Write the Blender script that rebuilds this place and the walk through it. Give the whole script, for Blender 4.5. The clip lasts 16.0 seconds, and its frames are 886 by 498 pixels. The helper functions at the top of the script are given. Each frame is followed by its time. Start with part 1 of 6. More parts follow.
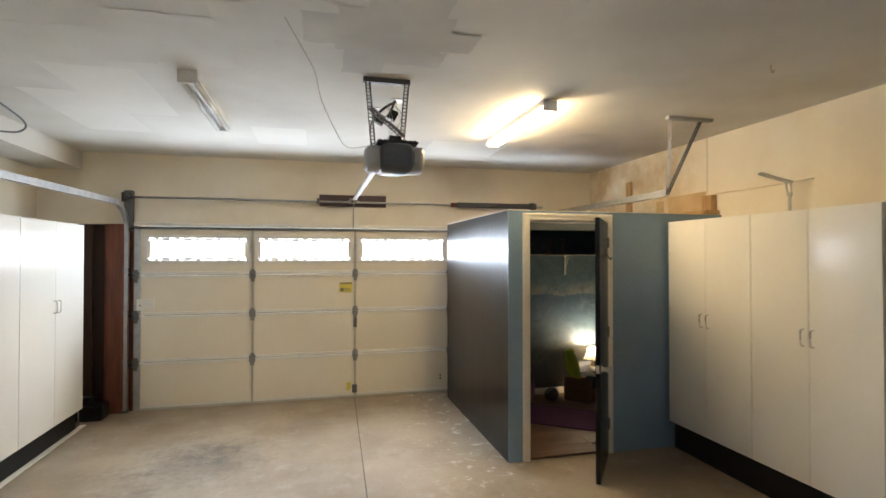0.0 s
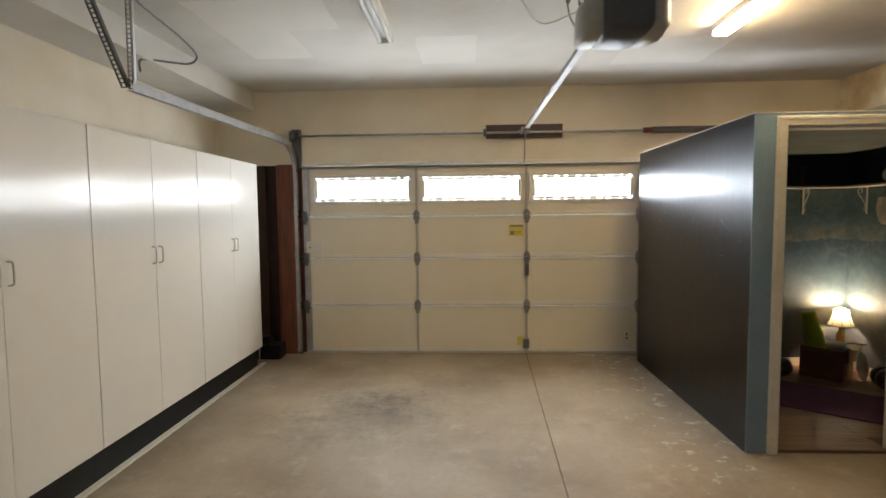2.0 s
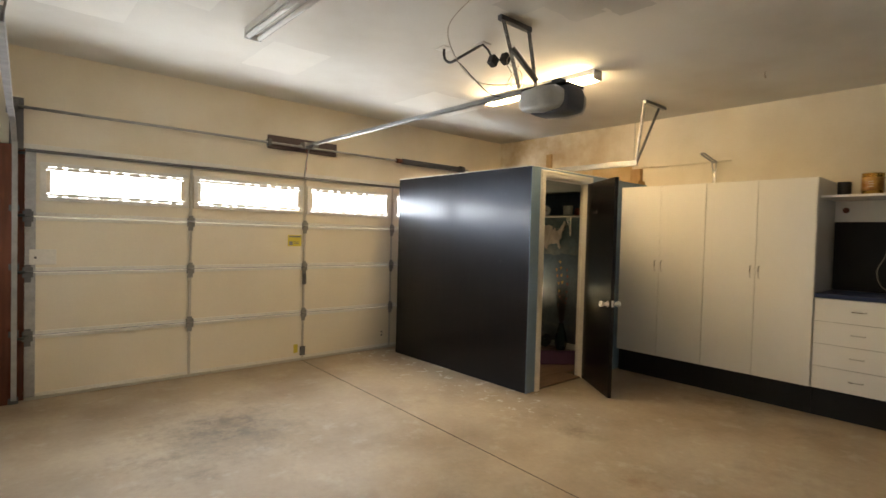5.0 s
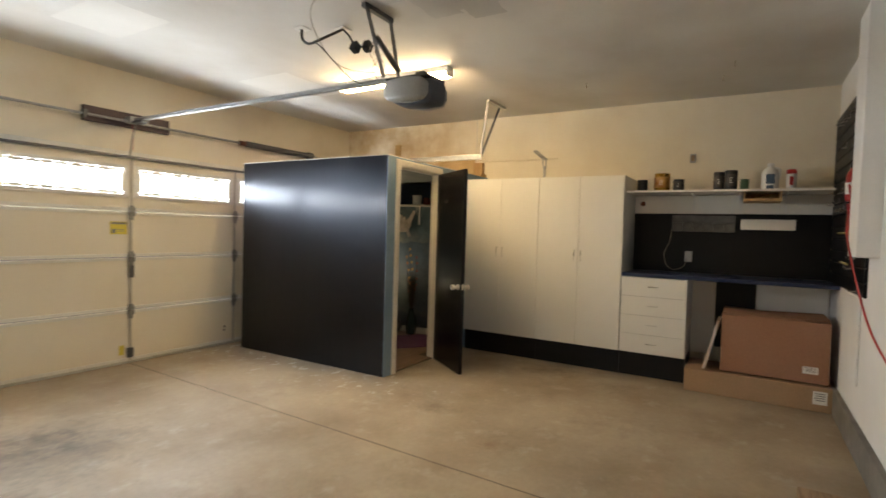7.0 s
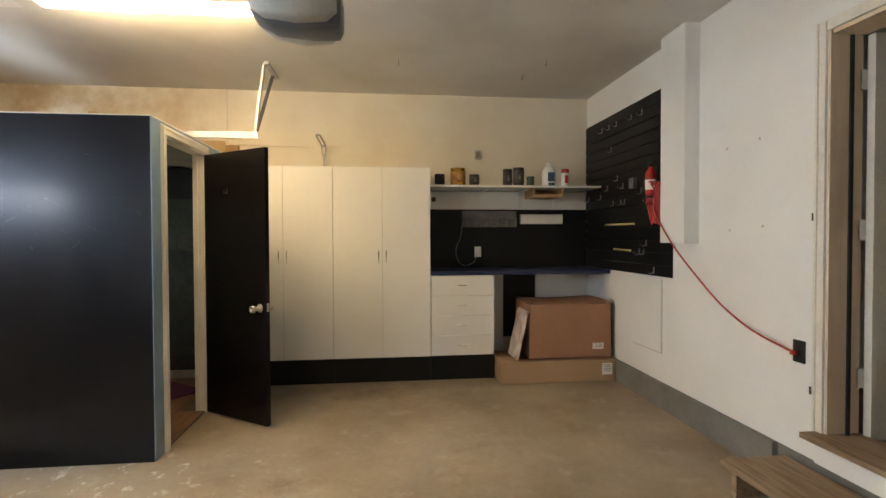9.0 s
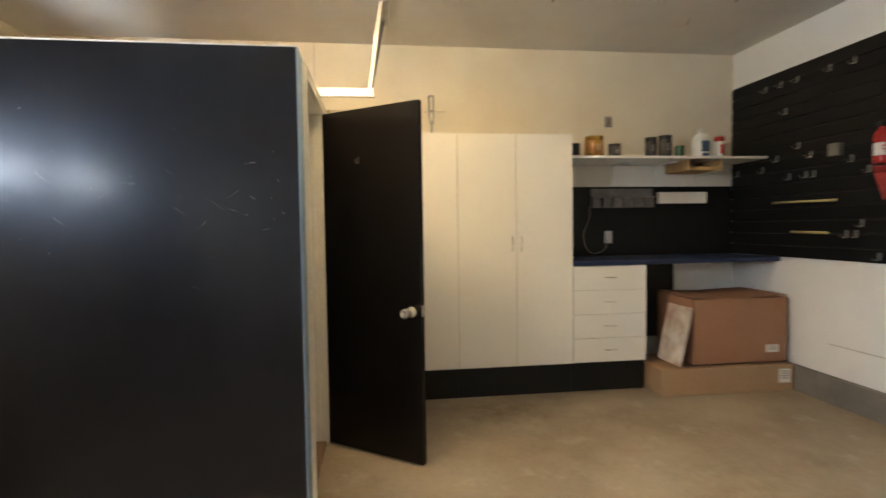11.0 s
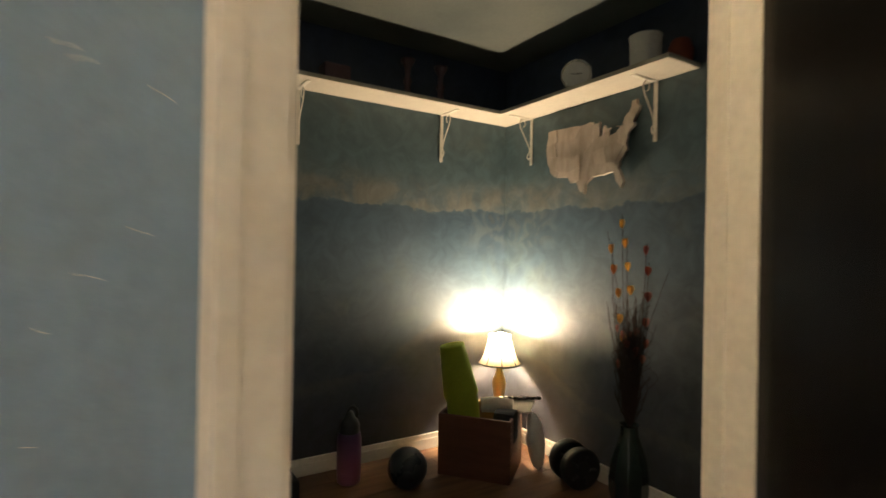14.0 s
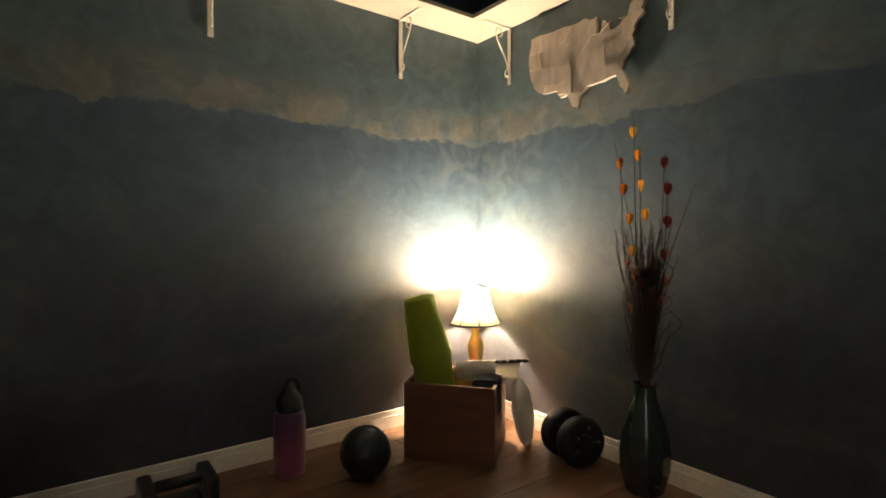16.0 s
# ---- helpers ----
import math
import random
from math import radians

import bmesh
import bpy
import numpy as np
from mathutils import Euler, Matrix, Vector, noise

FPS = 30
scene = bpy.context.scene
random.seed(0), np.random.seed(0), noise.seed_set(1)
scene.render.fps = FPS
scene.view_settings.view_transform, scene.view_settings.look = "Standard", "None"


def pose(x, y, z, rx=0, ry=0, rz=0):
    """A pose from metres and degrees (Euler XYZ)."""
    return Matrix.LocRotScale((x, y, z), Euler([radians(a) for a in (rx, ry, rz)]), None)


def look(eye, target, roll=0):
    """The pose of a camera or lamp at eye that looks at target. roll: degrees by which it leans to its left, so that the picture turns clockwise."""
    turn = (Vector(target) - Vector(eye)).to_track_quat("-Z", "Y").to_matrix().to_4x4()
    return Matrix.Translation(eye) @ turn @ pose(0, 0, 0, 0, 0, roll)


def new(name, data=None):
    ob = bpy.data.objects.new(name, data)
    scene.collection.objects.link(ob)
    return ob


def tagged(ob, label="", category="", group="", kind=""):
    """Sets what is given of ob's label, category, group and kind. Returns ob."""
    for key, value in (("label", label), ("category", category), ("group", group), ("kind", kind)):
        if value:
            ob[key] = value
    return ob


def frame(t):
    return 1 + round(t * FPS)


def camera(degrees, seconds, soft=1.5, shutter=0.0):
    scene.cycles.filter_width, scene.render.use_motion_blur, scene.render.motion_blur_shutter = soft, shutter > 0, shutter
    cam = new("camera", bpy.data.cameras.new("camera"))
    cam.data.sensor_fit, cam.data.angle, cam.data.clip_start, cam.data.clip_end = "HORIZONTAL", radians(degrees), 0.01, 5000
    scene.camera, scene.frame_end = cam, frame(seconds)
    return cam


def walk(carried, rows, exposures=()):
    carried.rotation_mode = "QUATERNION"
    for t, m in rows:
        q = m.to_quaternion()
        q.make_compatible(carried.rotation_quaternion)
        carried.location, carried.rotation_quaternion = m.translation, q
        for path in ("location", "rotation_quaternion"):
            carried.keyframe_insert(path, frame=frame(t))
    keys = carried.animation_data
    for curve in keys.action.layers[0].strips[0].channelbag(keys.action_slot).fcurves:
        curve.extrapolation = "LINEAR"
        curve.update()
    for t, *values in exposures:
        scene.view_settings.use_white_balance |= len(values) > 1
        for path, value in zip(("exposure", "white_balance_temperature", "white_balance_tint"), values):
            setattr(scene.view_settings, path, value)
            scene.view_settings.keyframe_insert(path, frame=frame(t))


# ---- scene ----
cam = camera(81.8, 16.0, 1.5, 0.4)
PATH = [
    (0, (0.371, 0.646, 1.727), (0.852, 2.587, 1.755), -0.0),
    (0.5, (0.549, 0.89, 1.768), (0.866, 2.865, 1.758), -1.0),
    (1, (0.52, 1.093, 1.702), (0.656, 3.088, 1.646), -0.2),
    (1.5, (0.338, 1.267, 1.619), (0.412, 3.265, 1.573), 0.2),
    (2, (0.187, 1.461, 1.519), (0.095, 3.455, 1.387), -0.6),
    (2.5, (-0.112, 1.618, 1.43), (-0.105, 3.613, 1.291), -1.6),
    (3, (-0.449, 1.693, 1.411), (-0.161, 3.67, 1.321), -0.9),
    (3.5, (-0.843, 1.666, 1.391), (-0.168, 3.547, 1.325), 0.3),
    (4, (-1.23, 1.666, 1.421), (-0.193, 3.373, 1.338), -1.1),
    (4.2, (-1.362, 1.682, 1.448), (-0.252, 3.344, 1.373), -0.2),
    (6.5, (-2.07, 1.586, 1.437), (-0.467, 2.779, 1.353), 0.8),
    (7, (-1.939, 1.746, 1.412), (-0.222, 2.769, 1.342), 1.7),
    (7.5, (-1.686, 2.083, 1.404), (0.193, 2.77, 1.381), 1.7),
    (8, (-1.569, 2.413, 1.398), (0.399, 2.768, 1.344), 2.0),
    (8.2, (-1.521, 2.573, 1.39), (0.467, 2.786, 1.344), 1.4),
    (10.3, (-0.899, 4.233, 1.328), (1.041, 3.754, 1.256), -0.1),
    (10.5, (-0.77, 4.308, 1.322), (1.177, 3.855, 1.259), -0.2),
    (11, (-0.356, 4.346, 1.332), (1.626, 4.098, 1.246), -0.8),
    (11.5, (0.079, 4.273, 1.324), (2.074, 4.406, 1.258), 0.0),
    (12, (0.543, 4.159, 1.294), (2.485, 4.638, 1.275), -0.5),
    (12.5, (0.99, 4.084, 1.265), (2.795, 4.947, 1.248), 0.1),
    (13, (1.398, 4.093, 1.253), (3.01, 5.276, 1.208), -0.2),
    (13.5, (1.731, 4.14, 1.12), (3.085, 5.612, 1.117), -0.3),
    (14, (2.014, 4.275, 1.034), (3.079, 5.967, 1.039), 1.0),
    (14.5, (2.193, 4.431, 0.928), (3.116, 6.205, 0.91), -0.6),
    (15, (2.259, 4.545, 0.856), (3.132, 6.344, 0.81), -1.0),
    (15.5, (2.28, 4.623, 0.82), (3.277, 6.355, 0.759), -1.1),
    (16, (2.256, 4.684, 0.816), (3.453, 6.286, 0.775), -0.0),
]
EXPOSURES = [(0.0, 0.45, 6350, 10), (0.5, 0.26, 6450, 10), (1.0, 0.14, 6583, 10), (2.0, -0.02, 6850, 11), (2.5, 0.14, 6950, 11), (3.0, -0.02, 7050, 11), (4.0, 0.12, 7300, 12), (6.5, 0.4, 6900, 11), (7.0, 0.43, 6850, 11), (8.0, 0.57, 6700, 11), (10.5, 0.62, 6625, 10), (11.0, 0.75, 6600, 10), (11.5, 0.85, 6570, 10), (12.0, 0.95, 6540, 10), (12.5, 0.98, 6350, 10), (13.0, 1.1, 6380, 10), (13.5, 1.15, 6400, 10), (14.0, 1.25, 6600, 13), (14.5, 1.5, 6600, 13), (15.0, 1.75, 6650, 15), (16.0, 1.72, 6650, 17)]
walk(cam, [(t, look(eye, target, roll)) for t, eye, target, roll in PATH], EXPOSURES)

# ---- world, sun and exposure ----
world = bpy.data.worlds.new("sky")
scene.world = world
world.use_nodes = True
sky = world.node_tree.nodes.new("ShaderNodeTexSky")
sky.sky_type = "NISHITA"
sky.sun_disc = False
sky.sun_elevation, sky.sun_rotation = radians(48), radians(200)
world.node_tree.nodes["Background"].inputs["Strength"].default_value = 0.1
world.node_tree.links.new(sky.outputs[0], world.node_tree.nodes["Background"].inputs["Color"])
sun_data = bpy.data.lights.new("sun", "SUN")
sun_data.energy, sun_data.angle, sun_data.color = 3.0, radians(0.5), (1.0, 0.95, 0.88)
sun = new("sun", sun_data)
sun.matrix_world = look((0, 0, 20), (-4, 12, 0))


def area_lamp(name, eye, target, sx, sy, watts, colour):
    d = bpy.data.lights.new(name, "AREA")
    d.shape, d.size, d.size_y, d.energy, d.color = "RECTANGLE", sx, sy, watts, colour
    ob = new(name, d)
    ob.matrix_world = look(eye, target)
    return ob


# ---- materials ----
def material(name, colour, rough=0.6, metal=0.0, second=None, scale=3.0, grain=60.0, amount=0.5, bump=0.1, bump_scale=120.0,
             spec=0.5, stretch=(1, 1, 1), rough_var=0.08, coat=0.0, emit=None, island=0.0, grain_amount=0.18):
    """A principled surface with stains at one scale, grain at another and fine relief."""
    m = bpy.data.materials.new(name)
    m.use_nodes = True
    nt = m.node_tree
    b = nt.nodes["Principled BSDF"]
    N, L = nt.nodes.new, nt.links.new
    co = N("ShaderNodeTexCoord")
    mp = N("ShaderNodeMapping")
    mp.inputs["Scale"].default_value = stretch
    L(co.outputs["Object"], mp.inputs["Vector"])
    n1, n2, n3 = N("ShaderNodeTexNoise"), N("ShaderNodeTexNoise"), N("ShaderNodeTexNoise")
    for n, s, d in ((n1, scale, 6), (n2, grain, 3), (n3, bump_scale, 4)):
        n.inputs["Scale"].default_value, n.inputs["Detail"].default_value = s, d
        L(mp.outputs[0], n.inputs["Vector"])
    second = second or tuple(c * 0.86 for c in colour)
    mx = N("ShaderNodeMix")
    mx.data_type = "RGBA"
    mx.inputs[6].default_value, mx.inputs[7].default_value = (*colour, 1), (*second, 1)
    ramp = N("ShaderNodeMapRange")
    ramp.inputs[1].default_value, ramp.inputs[2].default_value = 0.38, 0.68
    ramp.inputs[4].default_value = amount
    L(n1.outputs[0], ramp.inputs[0])
    L(ramp.outputs[0], mx.inputs[0])
    mx2 = N("ShaderNodeMix")
    mx2.data_type, mx2.blend_type = "RGBA", "MULTIPLY"
    mx2.inputs[0].default_value = grain_amount
    L(mx.outputs[2], mx2.inputs[6])
    L(n2.outputs[1], mx2.inputs[7])
    bw = N("ShaderNodeRGBToBW")
    L(n2.outputs[1], bw.inputs[0])
    gain = N("ShaderNodeMapRange")
    gain.inputs[1].default_value, gain.inputs[2].default_value = 0.3, 0.7
    gain.inputs[3].default_value, gain.inputs[4].default_value = 0.5, 1.25
    L(bw.outputs[0], gain.inputs[0])
    L(gain.outputs[0], mx2.inputs[7])
    out = mx2.outputs[2]
    if island:
        info = N("ShaderNodeObjectInfo")
        hv = N("ShaderNodeHueSaturation")
        r = N("ShaderNodeMapRange")
        r.inputs[3].default_value, r.inputs[4].default_value = 1 - island, 1 + island
        L(info.outputs["Random"], r.inputs[0])
        L(r.outputs[0], hv.inputs["Value"])
        L(out, hv.inputs["Color"])
        out = hv.outputs[0]
    L(out, b.inputs["Base Color"])
    rr = N("ShaderNodeMapRange")
    rr.inputs[3].default_value, rr.inputs[4].default_value = max(0.02, rough - rough_var), min(1, rough + rough_var)
    L(n1.outputs[0], rr.inputs[0])
    L(rr.outputs[0], b.inputs["Roughness"])
    b.inputs["Metallic"].default_value = metal
    b.inputs["Specular IOR Level"].default_value = spec
    b.inputs["Coat Weight"].default_value = coat
    b.inputs["Coat Roughness"].default_value = 0.08
    if bump:
        bp = N("ShaderNodeBump")
        bp.inputs["Strength"].default_value, bp.inputs["Distance"].default_value = bump, 0.004
        L(n3.outputs[0], bp.inputs["Height"])
        L(bp.outputs[0], b.inputs["Normal"])
    if emit:
        b.inputs["Emission Color"].default_value, b.inputs["Emission Strength"].default_value = (*emit[0], 1), emit[1]
    return m


M = {}
M["cream_wall"] = material("cream_wall_paint", (0.80, 0.74, 0.62), 0.75, second=(0.66, 0.57, 0.42), scale=1.6, amount=0.6, bump=0.10, bump_scale=35, grain_amount=0.05)
M["white_wall"] = material("white_wall_paint", (0.85, 0.84, 0.82), 0.7, second=(0.76, 0.75, 0.73), scale=2.0, amount=0.5, bump=0.10, bump_scale=35, grain_amount=0.05)
M["ceiling"] = material("ceiling_paint", (0.70, 0.68, 0.635), 0.8, second=(0.57, 0.535, 0.475), scale=1.3, amount=0.75, bump=0.15, bump_scale=30, grain_amount=0.05)
M["ceiling_grey"] = material("old_grey_ceiling_paint", (0.63, 0.61, 0.56), 0.8, second=(0.70, 0.68, 0.63), scale=2.5, amount=0.9, bump=0.1, bump_scale=30, grain_amount=0.05)
M["ceiling_light_patch"] = material("new_white_ceiling_paint", (0.765, 0.745, 0.695), 0.8, second=(0.68, 0.655, 0.60), scale=2.2, bump=0.1, bump_scale=30, grain_amount=0.04)
M["patch"] = material("patched_ceiling_paint", (0.53, 0.515, 0.475), 0.85, second=(0.62, 0.60, 0.555), scale=3.0, amount=0.9, bump=0.12, grain_amount=0.05)
M["cabinet"] = material("white_melamine", (0.85, 0.83, 0.78), 0.18, second=(0.78, 0.77, 0.73), scale=1.2, bump=0.03, bump_scale=18, rough_var=0.04, grain_amount=0.03)
M["cabinet_gap"] = material("cabinet_carcass_edge", (0.56, 0.54, 0.49), 0.6, bump=0)
M["kick"] = material("black_toe_kick_paint", (0.009, 0.009, 0.0095), 0.55, bump=0.1, spec=0.3)
M["nickel"] = material("brushed_nickel", (0.62, 0.60, 0.56), 0.28, 1.0, bump=0.02)
M["galvanised"] = material("galvanised_steel", (0.46, 0.46, 0.46), 0.46, 0.9, second=(0.30, 0.30, 0.305), scale=14, bump=0.08)
M["dark_steel"] = material("dull_dark_steel", (0.16, 0.16, 0.165), 0.5, 0.7, scale=10, bump=0.1)
M["strap"] = material("dull_grey_punched_steel", (0.30, 0.295, 0.28), 0.45, 0.75, second=(0.20, 0.195, 0.19), scale=12, bump=0.1)
M["door_panel"] = material("cream_door_panel", (0.78, 0.72, 0.60), 0.6, second=(0.72, 0.65, 0.52), scale=1.4, bump=0.06, bump_scale=40, grain_amount=0.05)
M["door_rail"] = material("white_door_rail", (0.78, 0.76, 0.70), 0.5, scale=3, bump=0.05)
M["door_stile"] = material("grey_door_stile", (0.52, 0.49, 0.43), 0.5, 0.2, scale=5)
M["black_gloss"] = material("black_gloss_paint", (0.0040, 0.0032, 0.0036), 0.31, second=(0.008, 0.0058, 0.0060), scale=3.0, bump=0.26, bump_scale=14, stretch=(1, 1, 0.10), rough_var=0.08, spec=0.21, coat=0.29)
# bluish specular tint puts the cool window sheen into the paint itself
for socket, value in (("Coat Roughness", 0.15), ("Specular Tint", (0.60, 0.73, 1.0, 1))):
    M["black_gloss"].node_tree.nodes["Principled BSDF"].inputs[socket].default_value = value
M["door_black"] = material("black_satin_door_paint", (0.006, 0.005, 0.005), 0.25, scale=3, bump=0.10, bump_scale=30, stretch=(1, 1, 0.06), spec=0.25)
M["blue"] = material("slate_blue_paint", (0.20, 0.295, 0.405), 0.42, second=(0.175, 0.265, 0.365), scale=3, bump=0.1)
M["trim"] = material("white_trim_paint", (0.78, 0.74, 0.66), 0.4, scale=6, bump=0.05)
M["redwood"] = material("red_brown_timber", (0.19, 0.060, 0.032), 0.65, second=(0.10, 0.032, 0.018), scale=4, stretch=(6, 6, 0.5), amount=0.9, bump=0.3)
M["dark_wood"] = material("dark_brown_timber", (0.045, 0.022, 0.014), 0.8, scale=4, stretch=(5, 5, 0.5), amount=0.9, bump=0.3)
M["pine"] = material("raw_pine", (0.50, 0.33, 0.15), 0.7, second=(0.38, 0.23, 0.10), scale=4, stretch=(8, 8, 0.7), amount=0.8)
M["old_board"] = material("weathered_board", (0.34, 0.24, 0.15), 0.75, second=(0.20, 0.13, 0.08), scale=5, stretch=(0.8, 8, 8), amount=0.9, bump=0.3)
M["plum_beam"] = material("plum_brown_beam_paint", (0.075, 0.045, 0.050), 0.55, scale=4)
M["black_plastic"] = material("black_plastic", (0.02, 0.02, 0.022), 0.4, bump=0.05)
M["grey_plastic"] = material("slate_grey_plastic", (0.085, 0.10, 0.125), 0.38, bump=0.05)
M["lens"] = material("frosted_grey_lens", (0.42, 0.43, 0.42), 0.35, bump=0.03)
M["lamp_white"] = material("white_enamel", (0.80, 0.79, 0.76), 0.35)
M["tube_off"] = material("unlit_glass_tube", (0.86, 0.86, 0.85), 0.12)
M["tube_on"] = material("lit_fluorescent_tube", (0.9, 0.88, 0.8), 0.3, emit=((1.0, 0.74, 0.40), 88.0))
M["cardboard"] = material("brown_cardboard", (0.33, 0.17, 0.10), 0.85, second=(0.28, 0.14, 0.08), scale=2.5, bump=0.15, bump_scale=30)
M["cardboard_pale"] = material("tan_cardboard", (0.40, 0.26, 0.15), 0.85, second=(0.34, 0.21, 0.12), scale=2.5, bump=0.15, bump_scale=30)
M["paper"] = material("white_paper_label", (0.82, 0.81, 0.78), 0.7, bump=0)
M["print_grey"] = material("grey_print", (0.20, 0.20, 0.20), 0.7, bump=0)
M["counter"] = material("navy_laminate", (0.018, 0.030, 0.085), 0.35, scale=6)
M["slat"] = material("black_slat_panel", (0.007, 0.007, 0.0075), 0.42, scale=3, bump=0.08, spec=0.25)
M["curb"] = material("grey_concrete_curb", (0.20, 0.185, 0.165), 0.9, second=(0.14, 0.13, 0.115), scale=5, amount=0.8, bump=0.4, bump_scale=60)
M["red"] = material("red_enamel", (0.42, 0.02, 0.018), 0.3)
M["red_cord"] = material("red_rubber_cord", (0.45, 0.045, 0.04), 0.5)
M["yellow"] = material("yellow_sticker", (0.68, 0.56, 0.08), 0.6)
M["wire"] = material("black_wire", (0.03, 0.028, 0.025), 0.5)
M["brown_wire"] = material("thin_beige_wire", (0.38, 0.33, 0.26), 0.6)


def glass_material(name, colour, rough):
    m = bpy.data.materials.new(name)
    m.use_nodes = True
    b = m.node_tree.nodes["Principled BSDF"]
    b.inputs["Base Color"].default_value = (*colour, 1)
    b.inputs["Roughness"].default_value = rough
    b.inputs["Transmission Weight"].default_value = 1.0
    b.inputs["IOR"].default_value = 1.45
    return m


M["pane"] = glass_material("frosted_window_pane", (0.95, 0.96, 0.97), 0.15)


def concrete():
    m = material("stained_concrete_floor", (0.375, 0.305, 0.222), 0.55, second=(0.265, 0.205, 0.142), scale=1.3, grain=30, amount=1.0, bump=0.22, bump_scale=45, rough_var=0.12)
    nt = m.node_tree
    N, L = nt.nodes.new, nt.links.new
    b = nt.nodes["Principled BSDF"]
    base = b.inputs["Base Color"].links[0].from_socket
    geo = N("ShaderNodeNewGeometry")
    # oil stains and pale splashes
    dark, pale = N("ShaderNodeTexNoise"), N("ShaderNodeTexNoise")
    for n, s in ((dark, 1.7), (pale, 4.3)):
        n.inputs["Scale"].default_value, n.inputs["Detail"].default_value, n.inputs["Roughness"].default_value = s, 10, 0.68
        L(geo.outputs["Position"], n.inputs["Vector"])
    rd, rp = N("ShaderNodeMapRange"), N("ShaderNodeMapRange")
    rd.inputs[1].default_value, rd.inputs[2].default_value, rd.inputs[4].default_value = 0.55, 0.78, 0.6
    rp.inputs[1].default_value, rp.inputs[2].default_value, rp.inputs[4].default_value = 0.56, 0.74, 0.5
    L(dark.outputs[0], rd.inputs[0])
    L(pale.outputs[0], rp.inputs[0])
    m1, m2 = N("ShaderNodeMix"), N("ShaderNodeMix")
    for x in (m1, m2):
        x.data_type = "RGBA"
    m1.inputs[7].default_value = (0.15, 0.112, 0.075, 1)
    m2.inputs[7].default_value = (0.50, 0.46, 0.39, 1)
    L(base, m1.inputs[6])
    L(rd.outputs[0], m1.inputs[0])
    L(m1.outputs[2], m2.inputs[6])
    L(rp.outputs[0], m2.inputs[0])
    # oil patches with torn edges
    warp, fine = N("ShaderNodeTexNoise"), N("ShaderNodeTexNoise")
    for n, sc in ((warp, 4.5), (fine, 15.0)):
        n.inputs["Scale"].default_value, n.inputs["Detail"].default_value, n.inputs["Roughness"].default_value = sc, 9, 0.74
        L(geo.outputs["Position"], n.inputs["Vector"])
    torn = N("ShaderNodeMath")
    torn.operation = "MULTIPLY_ADD"
    torn.inputs[1].default_value = 0.55
    L(fine.outputs[0], torn.inputs[0])
    L(warp.outputs[0], torn.inputs[2])
    patched = m2.outputs[2]
    for (px, py), reach, strength, tint in (((-0.55, 5.38), 0.92, 0.62, (0.13, 0.11, 0.09, 1)), ((-0.50, 5.47), 0.34, 0.75, (0.085, 0.07, 0.058, 1)), ((-1.0, 4.98), 0.34, 0.5, (0.15, 0.125, 0.10, 1)),
                                            ((1.14, 3.16), 0.24, 0.55, (0.19, 0.11, 0.06, 1)), ((3.15, 3.5), 0.42, 0.6, (0.12, 0.085, 0.055, 1)), ((1.55, 3.86), 0.20, 0.6, (0.13, 0.09, 0.06, 1)), ((3.0, 2.75), 0.3, 0.5, (0.16, 0.12, 0.08, 1))):
        gap, add, ro, mp3 = N("ShaderNodeVectorMath"), N("ShaderNodeMath"), N("ShaderNodeMapRange"), N("ShaderNodeMix")
        gap.operation, add.operation, mp3.data_type = "DISTANCE", "MULTIPLY_ADD", "RGBA"
        gap.inputs[1].default_value = (px, py, 0)
        L(geo.outputs["Position"], gap.inputs[0])
        add.inputs[1].default_value = reach * 2.6
        L(torn.outputs[0], add.inputs[0])
        L(gap.outputs["Value"], add.inputs[2])
        ro.inputs[1].default_value, ro.inputs[2].default_value, ro.inputs[3].default_value, ro.inputs[4].default_value = reach * 1.95, reach * 2.7, strength, 0.0
        L(add.outputs[0], ro.inputs[0])
        mp3.inputs[7].default_value = tint
        L(patched, mp3.inputs[6])
        L(ro.outputs[0], mp3.inputs[0])
        patched = mp3.outputs[2]
    # white paint splashes along the small room's side, and small dark spots
    def band(axis, a, c, low, high):
        r = N("ShaderNodeMapRange")
        r.inputs[1].default_value, r.inputs[2].default_value, r.inputs[3].default_value, r.inputs[4].default_value = a, c, low, high
        L(axes.outputs[axis], r.inputs[0])
        return r.outputs[0]

    def times(p, q):
        k = N("ShaderNodeMath")
        k.operation = "MULTIPLY"
        L(p, k.inputs[0])
        L(q, k.inputs[1])
        return k.outputs[0]

    axes = N("ShaderNodeSeparateXYZ")
    L(geo.outputs["Position"], axes.inputs[0])
    near = times(times(band("X", 1.15, 1.7, 0.0, 1.0), band("X", 1.95, 2.1, 1.0, 0.0)), band("Y", 3.7, 4.6, 0.0, 1.0))
    out = patched
    for s, lo, hi, colour, mask in ((9.0, 0.58, 0.63, (0.66, 0.64, 0.60, 1), near), (16.0, 0.70, 0.73, (0.10, 0.075, 0.055, 1), None), (11.0, 0.71, 0.74, (0.60, 0.57, 0.52, 1), None)):
        n = N("ShaderNodeTexNoise")
        n.inputs["Scale"].default_value, n.inputs["Detail"].default_value, n.inputs["Roughness"].default_value = s, 6, 0.66
        L(geo.outputs["Position"], n.inputs["Vector"])
        r = N("ShaderNodeMapRange")
        r.inputs[1].default_value, r.inputs[2].default_value, r.inputs[4].default_value = lo, hi, 0.75
        L(n.outputs[0], r.inputs[0])
        x = N("ShaderNodeMix")
        x.data_type = "RGBA"
